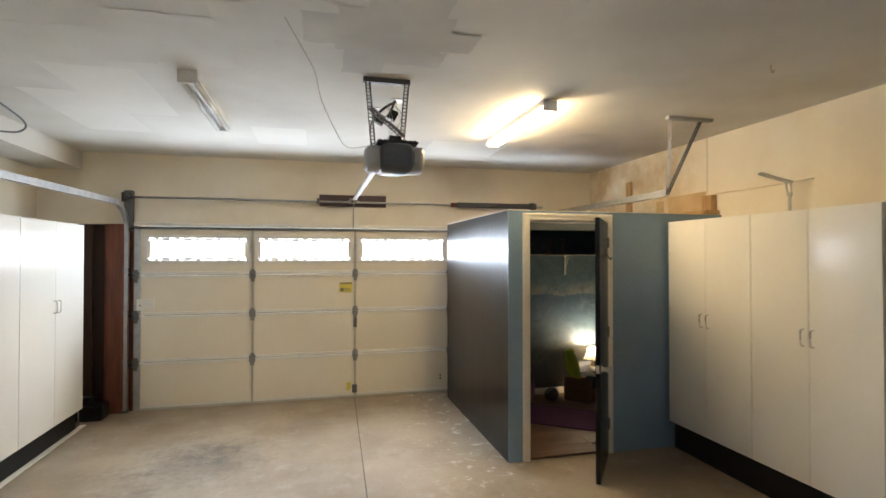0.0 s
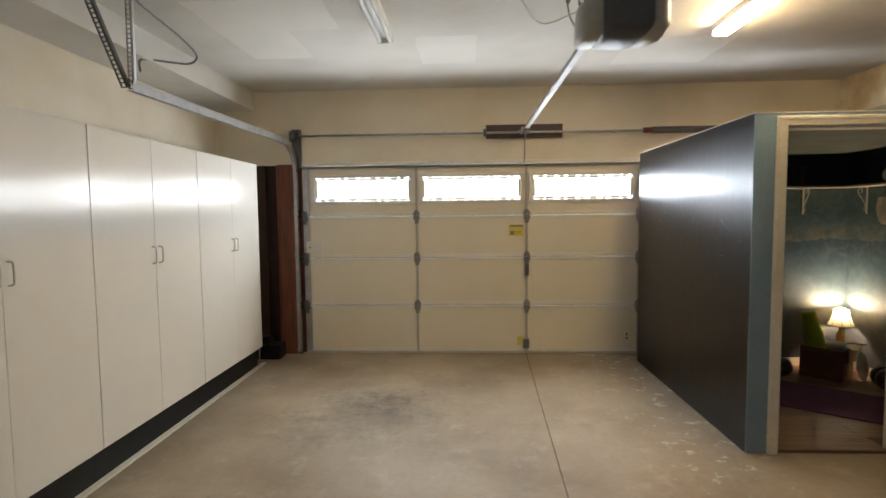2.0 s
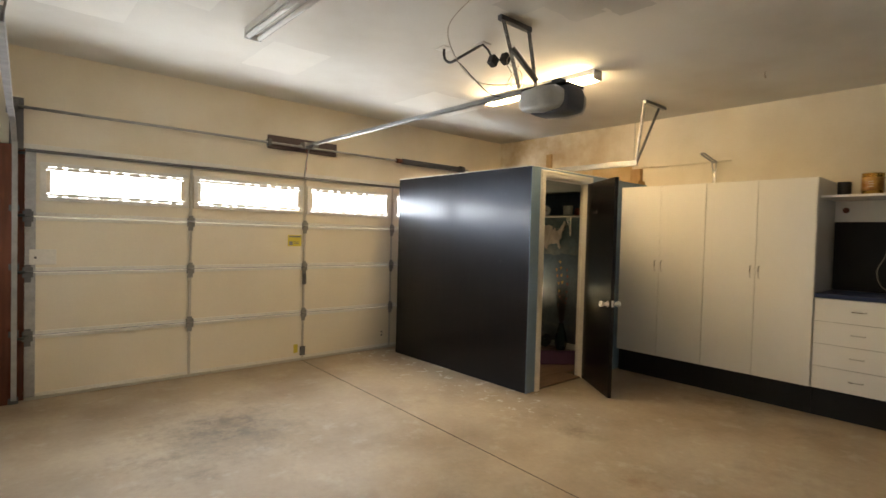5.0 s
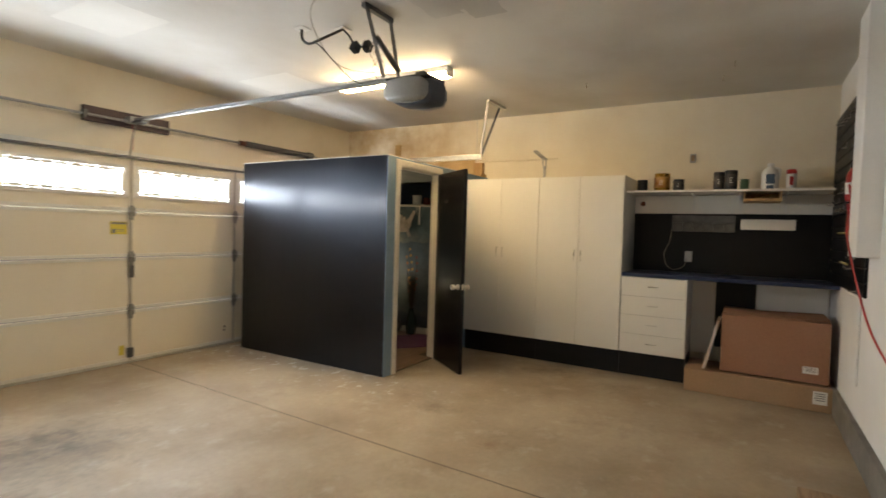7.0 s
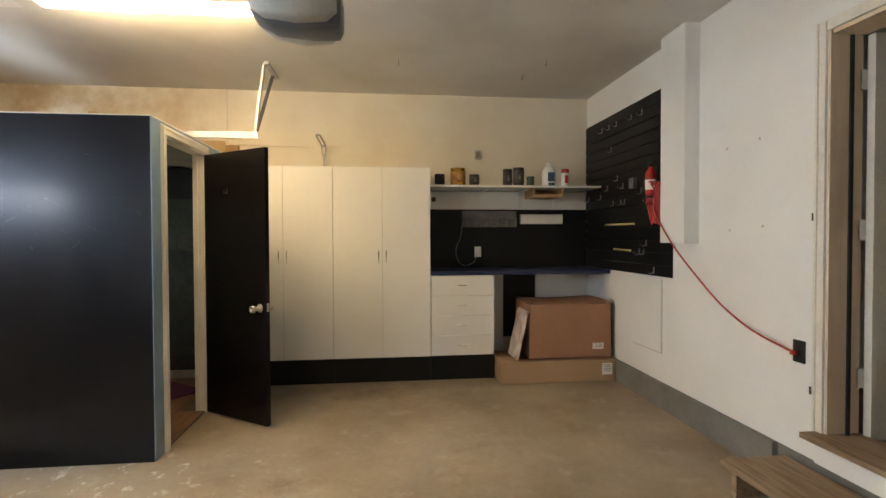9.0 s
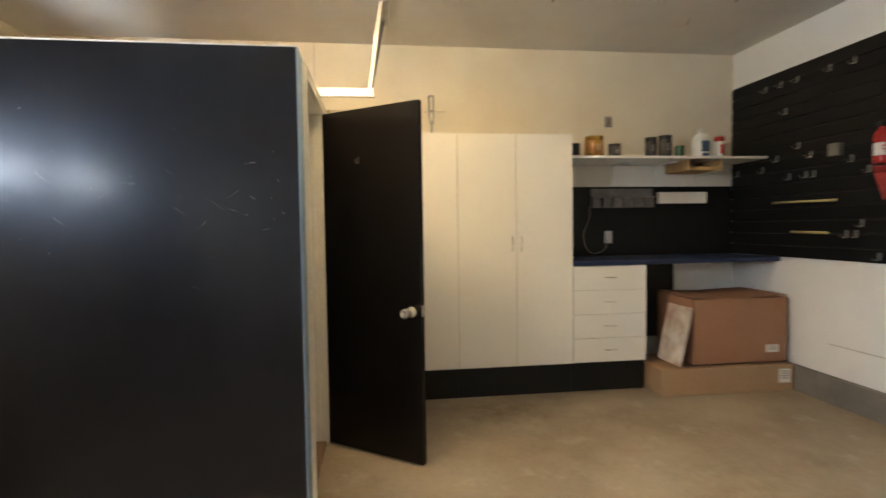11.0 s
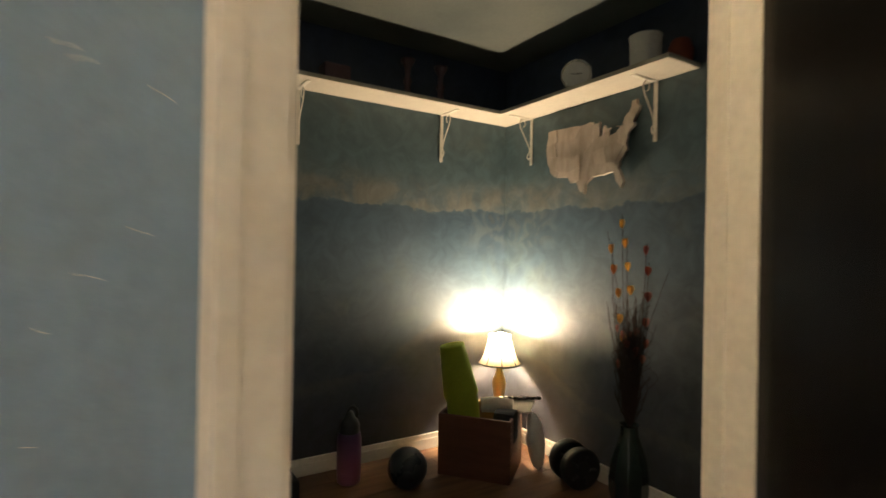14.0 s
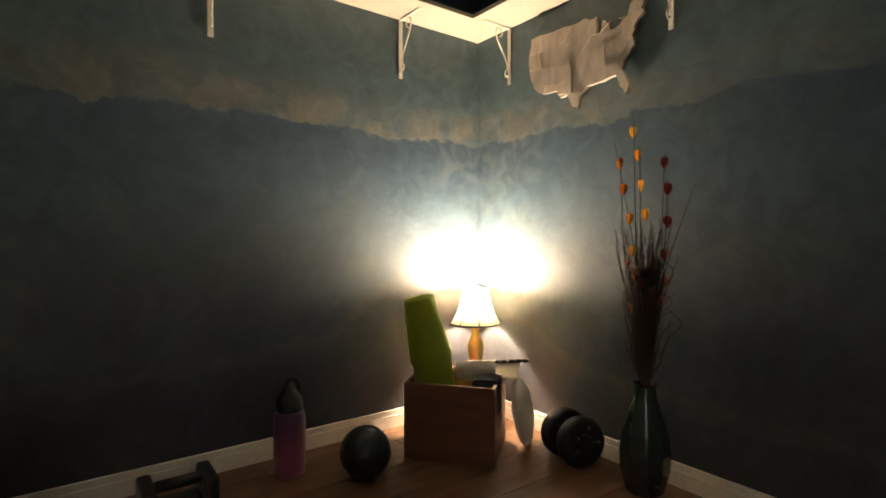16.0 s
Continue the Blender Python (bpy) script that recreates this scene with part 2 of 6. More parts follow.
        x.inputs[7].default_value = colour
        L(out, x.inputs[6])
        L(times(r.outputs[0], mask) if mask else r.outputs[0], x.inputs[0])
        out = x.outputs[2]
    L(out, b.inputs["Base Color"])
    return m


def stained_wall():
    """Cream wall paint with brown water stains towards the car door."""
    m = material("stained_cream_wall_paint", (0.80, 0.74, 0.62), 0.75, second=(0.68, 0.59, 0.45), scale=1.6, amount=0.6, bump=0.10, bump_scale=35, grain_amount=0.05)
    nt = m.node_tree
    N, L = nt.nodes.new, nt.links.new
    b = nt.nodes["Principled BSDF"]
    base = b.inputs["Base Color"].links[0].from_socket
    geo, sep, n, r, y, k, x = (N("ShaderNode" + s) for s in ("NewGeometry", "SeparateXYZ", "TexNoise", "MapRange", "MapRange", "Math", "Mix"))
    L(geo.outputs["Position"], sep.inputs[0])
    n.inputs["Scale"].default_value, n.inputs["Detail"].default_value, n.inputs["Roughness"].default_value = 1.9, 9, 0.62
    L(geo.outputs["Position"], n.inputs["Vector"])
    r.inputs[1].default_value, r.inputs[2].default_value, r.inputs[4].default_value = 0.42, 0.62, 0.8
    L(n.outputs[0], r.inputs[0])
    y.inputs[1].default_value, y.inputs[2].default_value = 4.6, 5.6
    L(sep.outputs["Y"], y.inputs[0])
    k.operation = "MULTIPLY"
    L(r.outputs[0], k.inputs[0])
    L(y.outputs[0], k.inputs[1])
    x.data_type = "RGBA"
    x.inputs[7].default_value = (0.50, 0.36, 0.19, 1)
    L(base, x.inputs[6])
    L(k.outputs[0], x.inputs[0])
    L(x.outputs[2], b.inputs["Base Color"])
    return m


M["stained_wall"] = stained_wall()


M["gold"] = material("gold_brown_tin", (0.62, 0.38, 0.08), 0.25, 0.9, scale=6)
M["amber_label"] = material("amber_label", (0.30, 0.12, 0.02), 0.3, second=(0.58, 0.34, 0.07), scale=12, amount=0.9)
M["dark_label"] = material("dark_printed_label", (0.035, 0.03, 0.03), 0.45, second=(0.10, 0.085, 0.07), scale=20, amount=0.9)
M["green_can"] = material("green_tin", (0.05, 0.10, 0.05), 0.35, 0.4)
M["white_plastic"] = material("white_plastic", (0.80, 0.80, 0.78), 0.35)
M["blue_print"] = material("blue_print", (0.05, 0.09, 0.16), 0.5)
M["smoke_plastic"] = material("smoky_plastic", (0.13, 0.125, 0.12), 0.3, second=(0.20, 0.19, 0.18), scale=15, amount=0.8)
M["stick"] = material("pale_yellow_wood", (0.62, 0.52, 0.22), 0.6)
M["old_plaster"] = material("bare_tan_plaster", (0.52, 0.37, 0.19), 0.85, second=(0.62, 0.47, 0.28), scale=5, amount=0.9)
M["pine_pale"] = material("pale_pine", (0.72, 0.58, 0.42), 0.6, scale=4, stretch=(8, 8, 0.6), amount=0.8)
M["wrapped_board"] = material("scuffed_wrapped_board", (0.66, 0.60, 0.54), 0.6, second=(0.36, 0.23, 0.17), scale=7, amount=0.95, bump=0.15)
M["concrete"] = concrete()
M["dark_joint"] = material("joint_filler", (0.12, 0.10, 0.08), 0.9)


def mural():
    """Painted landscape: teal sky, a ragged band of pale cloud over blue mountains, a dark hill in front; navy above the shelf."""
    m = bpy.data.materials.new("mural_paint")
    m.use_nodes = True
    nt = m.node_tree
    N, L = nt.nodes.new, nt.links.new
    b = nt.nodes["Principled BSDF"]
    geo, sep = N("ShaderNodeNewGeometry"), N("ShaderNodeSeparateXYZ")
    L(geo.outputs["Position"], sep.inputs[0])
    height = sep.outputs["Z"]

    def plus(op, p, q, r=None):
        k = N("ShaderNodeMath")
        k.operation = op
        for socket, v in zip(k.inputs, (p, q, r)):
            if isinstance(v, (int, float)):
                socket.default_value = v
            elif v is not None:
                L(v, socket)
        return k.outputs[0]

    def spots(scale, detail, rough=0.55, bend=0.0):
        n = N("ShaderNodeTexNoise")
        for key, v in (("Scale", scale), ("Detail", detail), ("Roughness", rough), ("Distortion", bend)):
            n.inputs[key].default_value = v
        L(geo.outputs["Position"], n.inputs["Vector"])
        return n.outputs[0]

    def span(v, a, c, low=0.0, high=1.0):
        r = N("ShaderNodeMapRange")
        r.interpolation_type = "SMOOTHSTEP"
        for k, x in enumerate((a, c, low, high)):
            r.inputs[1 + k].default_value = x
        L(v, r.inputs[0])
        return r.outputs[0]

    def ramp(v, stops):
        r = N("ShaderNodeValToRGB")
        while len(r.color_ramp.elements) < len(stops):
            r.color_ramp.elements.new(0.5)
        for e, (p, c) in zip(r.color_ramp.elements, stops):
            e.position, e.color = p, (*c, 1)
        L(v, r.inputs[0])
        return r.outputs[0]

    def over(base, colour, amount):
        x = N("ShaderNodeMix")
        x.data_type = "RGBA"
        for socket, v in ((x.inputs[0], amount), (x.inputs[6], base), (x.inputs[7], colour)):
            if isinstance(v, tuple):
                socket.default_value = (*v, 1)
            else:
                L(v, socket)
        return x.outputs[2]

    along = plus("ADD", plus("SUBTRACT", sep.outputs["X"], sep.outputs["Y"]), 6.535)
    sky = ramp(span(height, 0.0, 2.0), [(0.0, (0.060, 0.072, 0.088)), (0.30, (0.068, 0.094, 0.116)), (0.5, (0.072, 0.118, 0.160)), (0.68, (0.072, 0.122, 0.165)), (0.80, (0.084, 0.140, 0.165)), (1.0, (0.070, 0.116, 0.140))])
    sky = over(sky, (0.098, 0.135, 0.140), span(spots(3.4, 7, 0.6, 0.4), 0.52, 0.72, 0.0, 0.65))
    # cloud band with a ragged, scalloped foot; blue mountains under it
    foot = plus("SUBTRACT", height, plus("MULTIPLY_ADD", spots(4.2, 3), 0.13, plus("MULTIPLY_ADD", spots(21.0, 4, 0.6), 0.055, 1.155)))
    sky = over(sky, (0.046, 0.080, 0.118), plus("MULTIPLY", span(foot, -0.32, -0.01), span(foot, -0.008, 0.004, 0.55, 0.0)))
    puffs = span(spots(5.5, 6, 0.58, 0.6), 0.36, 0.60, 0.25, 1.0)
    cloud = plus("MULTIPLY", plus("MULTIPLY", span(foot, -0.003, 0.006), span(foot, 0.05, 0.20, 1.0, 0.0)), puffs)
    sky = over(sky, (0.190, 0.200, 0.182), plus("MULTIPLY", cloud, span(along, 4.3, 4.9, 1.0, 0.45)))
    sky = over(sky, (0.165, 0.175, 0.155), plus("MULTIPLY", plus("MULTIPLY", span(height, 1.0, 1.12), span(height, 1.2, 1.32, 1.0, 0.0)), plus("MULTIPLY", span(along, 3.45, 3.75), plus("MULTIPLY", span(along, 4.1, 4.35, 1.0, 0.0), span(spots(9.0, 2, 0.5, 2.2), 0.44, 0.62, 0.0, 0.30)))))
    # the near hill
    crest = ramp(span(along, 2.1, 5.3), [(0.0, (0.40,) * 3), (0.22, (0.44,) * 3), (0.28, (0.56,) * 3), (0.36, (0.665,) * 3), (0.42, (0.675,) * 3), (0.48, (0.60,) * 3), (0.62, (0.50,) * 3), (0.74, (0.46,) * 3), (0.82, (0.34,) * 3), (1.0, (0.30,) * 3)])
    deep = plus("SUBTRACT", height, plus("ADD", crest, plus("MULTIPLY_ADD", spots(6.0, 8, 0.62), 0.10, -0.05)))
    hill = ramp(span(deep, -0.5, 0.0), [(0.0, (0.034, 0.034, 0.042)), (0.55, (0.040, 0.043, 0.054)), (0.80, (0.042, 0.048, 0.062)), (0.95, (0.052, 0.062, 0.076)), (1.0, (0.080, 0.092, 0.098))])
    hill = over(hill, (0.075, 0.080, 0.090), span(spots(5.0, 9, 0.66, 0.8), 0.56, 0.70, 0.0, 0.55))
    paint = over(sky, hill, span(deep, -0.012, 0.010, 1.0, 0.0))
    band = plus("GREATER_THAN", height, 1.752)
    paint = over(paint, (0.032, 0.050, 0.095), band)
    # loose brush marks over the whole painting
    marks = N("ShaderNodeMix")
    marks.data_type, marks.blend_type = "RGBA", "MULTIPLY"
    marks.inputs[0].default_value = 1.0
    L(paint, marks.inputs[6])
    L(span(spots(9.0, 7, 0.62, 1.4), 0.28, 0.72, 0.80, 1.18), marks.inputs[7])
    L(marks.outputs[2], b.inputs["Base Color"])
    L(span(spots(7.0, 5), 0.3, 0.7, 0.45, 0.65), b.inputs["Roughness"])
    bp = N("ShaderNodeBump")
    bp.inputs["Strength"].default_value, bp.inputs["Distance"].default_value = 0.25, 0.003
    L(spots(30.0, 4), bp.inputs["Height"])
    L(bp.outputs[0], b.inputs["Normal"])
    return m


M["mural"] = mural()
M["side_paint"] = material("grey_green_wall_paint", (0.165, 0.195, 0.175), 0.6, second=(0.12, 0.15, 0.14), scale=2.2, amount=0.8, bump=0.2, bump_scale=30)
M["shelf_paint"] = material("cream_shelf_paint", (0.62, 0.57, 0.48), 0.45, scale=6, bump=0.05)
M["room_ceiling"] = material("grey_green_cloud_paint", (0.125, 0.14, 0.125), 0.7, second=(0.085, 0.105, 0.10), scale=3, amount=0.9)
M["laminate"] = material("brown_laminate", (0.195, 0.102, 0.056), 0.42, second=(0.118, 0.059, 0.033), scale=3, stretch=(1, 9, 1), amount=0.9, island=0.18)


# ---- geometry helpers ----
ORIGIN = {}


def box(bm, x0, y0, z0, x1, y1, z1, bevel=0.0, turn=None):
    g = bmesh.ops.create_cube(bm, size=1.0)
    vs = g["verts"]
    bmesh.ops.scale(bm, vec=(abs(x1 - x0), abs(y1 - y0), abs(z1 - z0)), verts=vs)
    if bevel:
        es = list({e for v in vs for e in v.link_edges})
        r = bmesh.ops.bevel(bm, geom=es, offset=bevel, segments=2, profile=0.6, affect="EDGES")
        vs = list({v for f in r["faces"] for v in f.verts} | {v for v in vs if v.is_valid})
    if turn is not None:
        bmesh.ops.transform(bm, matrix=turn, verts=vs)
    bmesh.ops.translate(bm, vec=((x0 + x1) / 2, (y0 + y1) / 2, (z0 + z1) / 2), verts=vs)
    return vs


def tube(bm, pts, r, seg=8, r_end=None, cap=True):
    """A round bar along a line of points."""
    pts = [Vector(p) for p in pts]
    rings, side = [], None
    for i, p in enumerate(pts):
        a = (pts[min(i + 1, len(pts) - 1)] - pts[max(i - 1, 0)]).normalized()
        if side is None:
            side = a.orthogonal().normalized()
        side = (side - a * side.dot(a)).normalized()
        up = a.cross(side)
        k = r if r_end is None else r + (r_end - r) * i / (len(pts) - 1)
        rings.append([bm.verts.new(p + k * (math.cos(2 * math.pi * j / seg) * side + math.sin(2 * math.pi * j / seg) * up)) for j in range(seg)])
    for a, c in zip(rings, rings[1:]):
        for j in range(seg):
            f = bm.faces.new((a[j], a[(j + 1) % seg], c[(j + 1) % seg], c[j]))
            f.smooth = True
    if cap:
        bm.faces.new(rings[0][::-1])
        bm.faces.new(rings[-1])


def lathe(bm, profile, cx, cy, cz, seg=24, smooth=True):
    """A turned form: profile of (radius, height) pairs."""
    rings = []
    for r, z in profile:
        rings.append([bm.verts.new((cx + r * math.cos(2 * math.pi * j / seg), cy + r * math.sin(2 * math.pi * j / seg), cz + z)) for j in range(seg)])
    for a, c in zip(rings, rings[1:]):
        for j in range(seg):
            f = bm.faces.new((a[j], a[(j + 1) % seg], c[(j + 1) % seg], c[j]))
            f.smooth = smooth
    bm.faces.new(rings[0][::-1])
    bm.faces.new(rings[-1])


def spline(pts, n=10):
    """Points along a smooth line through the given ones."""
    pts = [Vector(p) for p in pts]
    out = []
    for i in range(len(pts) - 1):
        p0, p1, p2, p3 = pts[max(i - 1, 0)], pts[i], pts[i + 1], pts[min(i + 2, len(pts) - 1)]
        for k in range(n):
            t = k / n
            out.append(0.5 * (2 * p1 + (p2 - p0) * t + (2 * p0 - 5 * p1 + 4 * p2 - p3) * t * t + (3 * p1 - p0 - 3 * p2 + p3) * t ** 3))
    return out + [pts[-1]]


def mesh_object(name, bm, mat, origin=(0, 0, 0)):
    bmesh.ops.recalc_face_normals(bm, faces=bm.faces)
    bmesh.ops.translate(bm, vec=-Vector(origin), verts=bm.verts)
    me = bpy.data.meshes.new(name)
    bm.to_mesh(me)
    bm.free()
    for x in (mat if isinstance(mat, (list, tuple)) else [mat]):
        me.materials.append(x)
    return new(name, me)


def structure(name, bm, mat, label="", category=""):
    return tagged(mesh_object(name, bm, mat), label, category, kind="structure")


def thing(name, loc, label, category, group=""):
    ob = new(name)
    ob.empty_display_size = 0.05
    ob.location = loc
    ORIGIN[ob] = Vector(loc)
    return tagged(ob, label, category, group)


def solid(name, bm, mat, loc, label, category, group=""):
    ob = mesh_object(name, bm, mat, loc)
    ob.location = loc
    ORIGIN[ob] = Vector(loc)
    return tagged(ob, label, category, group)


def part(name, bm, mat, parent, label=""):
    o = ORIGIN.get(parent, Vector())
    ob = mesh_object(name, bm, mat, o)
    ob.parent = parent
    ORIGIN[ob] = o
    return tagged(ob, label)


def boxes(*rows, bevel=0.0):
    bm = bmesh.new()
    for r in rows:
        box(bm, *r, bevel=bevel)
    return bm


def tubes(pts, r, seg=8, r_end=None):
    bm = bmesh.new()
    tube(bm, pts, r, seg, r_end)
    return bm


# ---- the shell of the garage ----
XL, XR, YB, YF, ZC = -2.56, 4.07, 1.06, 7.05, 2.88
structure("floor", boxes((XL - 0.2, YB - 0.2, -0.2, XR + 0.2, YF + 0.25, 0.0)), M["concrete"], "stained grey-tan concrete garage floor", "floor")
for a, c in (((0.605, 1.2), (0.83, 7.0)),):
    bm = bmesh.new()
    tube(bm, [(a[0], a[1], -0.0015), ((a[0] + c[0]) / 2 + 0.004, 4.1, -0.0015), (c[0], c[1], -0.0015)], 0.0045, 6)
    structure("floor_joint", bm, M["dark_joint"], "dark saw-cut control joint in the slab", "floor joint")
structure("ceiling", boxes((XL - 0.2, YB - 0.2, ZC, XR + 0.2, YF + 0.25, ZC + 0.15)), M["ceiling"], "off-white painted drywall garage ceiling", "ceiling")
structure("wall_east", boxes((XR, YB - 0.2, 0, XR + 0.2, YF + 0.25, ZC)), M["stained_wall"], "cream painted drywall with water-stained patches", "wall")
structure("wall_west", boxes((XL - 0.2, YB - 0.2, 0, XL, YF + 0.25, ZC)), M["cream_wall"], "cream painted drywall behind white cabinets", "wall")
# front wall with the car door's opening
structure("wall_north", boxes((XL, YF, 2.085, XR, YF + 0.2, ZC), (3.22, YF, 0, XR, YF + 0.2, 2.085), (XL, YF + 0.1, 0, -1.56, YF + 0.2, 2.085)), M["cream_wall"],
          "cream drywall above the wide overhead door", "wall")
# back wall with the house door
DX0, DX1, DZ = 0.02, 0.99, 2.40
structure("wall_south", boxes((DX1, YB - 0.15, 0.2, XR, YB, ZC), (XL, YB - 0.15, 0.2, DX0, YB, ZC), (DX0, YB - 0.15, DZ, DX1, YB, ZC)), M["white_wall"],
          "white painted drywall beside the house door", "wall")
structure("concrete_curb", boxes((1.3, YB - 0.15, 0, XR, YB + 0.035, 0.2), (XL, YB - 0.15, 0, -0.3, YB + 0.035, 0.2), (-0.3, YB - 0.15, 0, 1.3, YB, 0.2)), M["curb"], "dark grey concrete curb under the drywall", "curb")
structure("soffit", boxes((XL, YB, 2.68, -2.13, YF, ZC)), M["ceiling"], "boxed drywall soffit along the wall", "soffit")
# hall of the house behind the door
structure("hall_floor", boxes((-1.0, -2.0, 0.15, 2.0, YB - 0.15, 0.33)), M["laminate"], "brown wooden hall floor", "floor")
structure("hall_walls", boxes((-1.2, -2.2, 0.15, -1.0, YB - 0.15, 2.88), (2.0, -2.2, 0.15, 2.2, YB - 0.15, 2.88), (-1.0, -2.2, 0.15, 2.0, -2.0, 2.88), (-1.2, -2.2, 2.88, 2.2, YB - 0.15, 3.0)),
          M["white_wall"], "plain white hall walls", "wall")
structure("ground", boxes((-300, YF + 0.25, -0.25, 300, 600, -0.03), (-300, -600, -0.25, 300, -2.2, -0.2)), M["curb"], "grey concrete driveway and street", "ground")

# ---- overhead car door ----
GX = [-1.60, -0.352, 0.836, 2.024, 3.27]
GZ = [0.02, 0.535, 1.06, 1.515, 2.06]
gdoor = thing("garage_door", (0.8, 7.03, 0.0), "cream panelled overhead garage door, closed, with windows", "garage door")
WZ0, WZ1 = 1.668, 1.945
for i in range(4):
    z0, z1 = GZ[i], GZ[i + 1]
    bm = bmesh.new()
    if i < 3:
        box(bm, GX[0], 7.022, z0 + 0.004, GX[4], 7.046, z1 - 0.004, 0.002)
    else:
        box(bm, GX[0], 7.022, z0 + 0.004, GX[4], 7.046, WZ0, 0.002)
        box(bm, GX[0], 7.022, WZ1, GX[4], 7.046, z1, 0.002)
        xs = [GX[0]] + [v for k in range(4) for v in (GX[k] + 0.115 if k == 0 else GX[k] + 0.042, GX[k + 1] - 0.042 if k < 3 else GX[k + 1] - 0.115)] + [GX[4]]
        for k in range(0, len(xs), 2):
            box(bm, xs[k], 7.022, WZ0, xs[k + 1], 7.046, WZ1, 0.002)
    sec = part("section", bm, M["door_panel"], gdoor)
    # white rails along the section's edges
    part("rail", boxes((GX[0], 7.012, z0 + 0.006, GX[4], 7.0215, z0 + 0.036), bevel=0.002), M["door_rail"], sec)
    part("rail", boxes((GX[0], 7.012, z1 - 0.032, GX[4], 7.0215, z1 - 0.006), bevel=0.002), M["door_rail"], sec)
    for k in range(5):
        w = 0.012 if 0 < k < 4 else 0.035
        x = GX[k] + (0.035 if k == 0 else -0.035 if k == 4 else 0)
        part("stile", boxes((x - w, 7.006, z0 + 0.008, x + w, 7.0115, z1 - 0.008), bevel=0.002), M["galvanised"] if k in (0, 4) else M["door_stile"], sec)
    if i == 3:
        for k in range(4):
            a, c = xs[1 + 2 * k], xs[2 + 2 * k]
            fr = boxes((a - 0.02, 7.006, WZ0 - 0.02, c + 0.02, 7.0205, WZ0 + 0.014), (a - 0.02, 7.006, WZ1 - 0.014, c + 0.02, 7.0205, WZ1 + 0.02),
                       (a - 0.02, 7.006, WZ0 + 0.014, a + 0.022, 7.0205, WZ1 - 0.014), (c - 0.022, 7.006, WZ0 + 0.014, c + 0.02, 7.0205, WZ1 - 0.014), bevel=0.003)
            # clips round the lite
            for q in range(5):
                cx = a + (q + 0.5) * (c - a) / 5
                box(fr, cx - 0.02, 7.004, WZ1 - 0.025, cx + 0.02, 7.019, WZ1 - 0.012, 0.002)
                box(fr, cx - 0.02, 7.004, WZ0 + 0.012, cx + 0.02, 7.019, WZ0 + 0.025, 0.002)
            for qx, sx in ((a + 0.016, 1), (c - 0.016, -1)):
                for qz, sz in ((WZ0 + 0.01, 1), (WZ1 - 0.01, -1)):
                    box(fr, qx, 7.006, qz, qx + sx * 0.02, 7.019, qz + sz * 0.02, 0.004)
            part("window_frame", fr, M["door_rail"], sec, "white moulded window frame")
            lip = bmesh.new()
            ex, ez = 0.036, 0.030
            for q in range(9):
                p0, p1 = a + ex + (c - a - 2 * ex) * (q + 0.12) / 9, a + ex + (c - a - 2 * ex) * (q + 0.88) / 9
                for z in (WZ0 + ez, WZ1 - ez):
                    box(lip, p0, 7.010, z - (0.015 if q % 2 else 0.011), p1, 7.020, z + (0.015 if q % 2 else 0.011), 0.002)
            for x in (a + ex, c - ex):
                box(lip, x - 0.015, 7.010, WZ0 + ez + 0.012, x + 0.015, 7.020, WZ1 - ez - 0.012, 0.002)
            for z in (WZ0 + ez, WZ1 - ez):
                box(lip, a + 0.012, 7.012, z - 0.008, c - 0.012, 7.016, z + 0.008)
            part("window_bead", lip, M["door_panel"], sec, "beige notched glazing bead")
            pn = part("window_pane", boxes((a, 7.030, WZ0, c, 7.034, WZ1)), M["pane"], sec, "bright frosted window pane")
            pn.visible_shadow = False
            area_lamp("window_light", ((a + c) / 2, 7.12, (WZ0 + WZ1) / 2), ((a + c) / 2, 0, (WZ0 + WZ1) / 2), c - a + 0.1, WZ1 - WZ0 + 0.1, 39.0, (0.82, 0.91, 1.0))
    if i < 3:
        for k in range(5):
            x = GX[k] + (0.02 if k == 0 else -0.02 if k == 4 else 0)
            bm = boxes((x - 0.022, 7.0, z1 - 0.085, x + 0.022, 7.0055, z1 + 0.060), (x - 0.035, 6.994, z1 - 0.045, x + 0.035, 7.0, z1 + 0.040), bevel=0.003)
            tube(bm, [(x - 0.028, 6.994, z1), (x + 0.028, 6.994, z1)], 0.008, 8)
            part("hinge", bm, M["dark_steel"] if k in (0, 4) else M["strap"], gdoor, "steel hinge")
part("bottom_seal", boxes((GX[0], 7.008, 0.001, GX[4], 7.046, 0.022), bevel=0.004), M["door_stile"], gdoor, "grey rubber bottom seal")
part("warning_sticker", boxes((0.645, 7.0195, 1.287, 0.803, 7.0217, 1.411)), M["yellow"], gdoor, "yellow warning sticker")
part("warning_sticker", boxes((0.655, 7.0185, 1.385, 0.793, 7.0193, 1.404), (0.66, 7.0185, 1.30, 0.70, 7.0193, 1.34), (0.71, 7.0185, 1.33, 0.78, 7.0193, 1.336), (0.71, 7.0185, 1.315, 0.78, 7.0193, 1.32)), M["print_grey"], gdoor)
part("bottom_sticker", boxes((0.735, 7.0195, 0.09, 0.785, 7.0217, 0.185)), M["yellow"], gdoor, "small yellow sticker")
bm = boxes((-1.572, 7.004, 1.119, -1.393, 7.0205, 1.245), bevel=0.004)
box(bm, -1.56, 7.0, 1.15, -1.50, 7.005, 1.215, 0.002)
lock = part("lock_plate", bm, M["door_rail"], gdoor, "square lock cover plate")
part("lock_button", boxes((-1.54, 6.993, 1.17, -1.525, 7.0, 1.185), bevel=0.002), M["black_plastic"], lock)
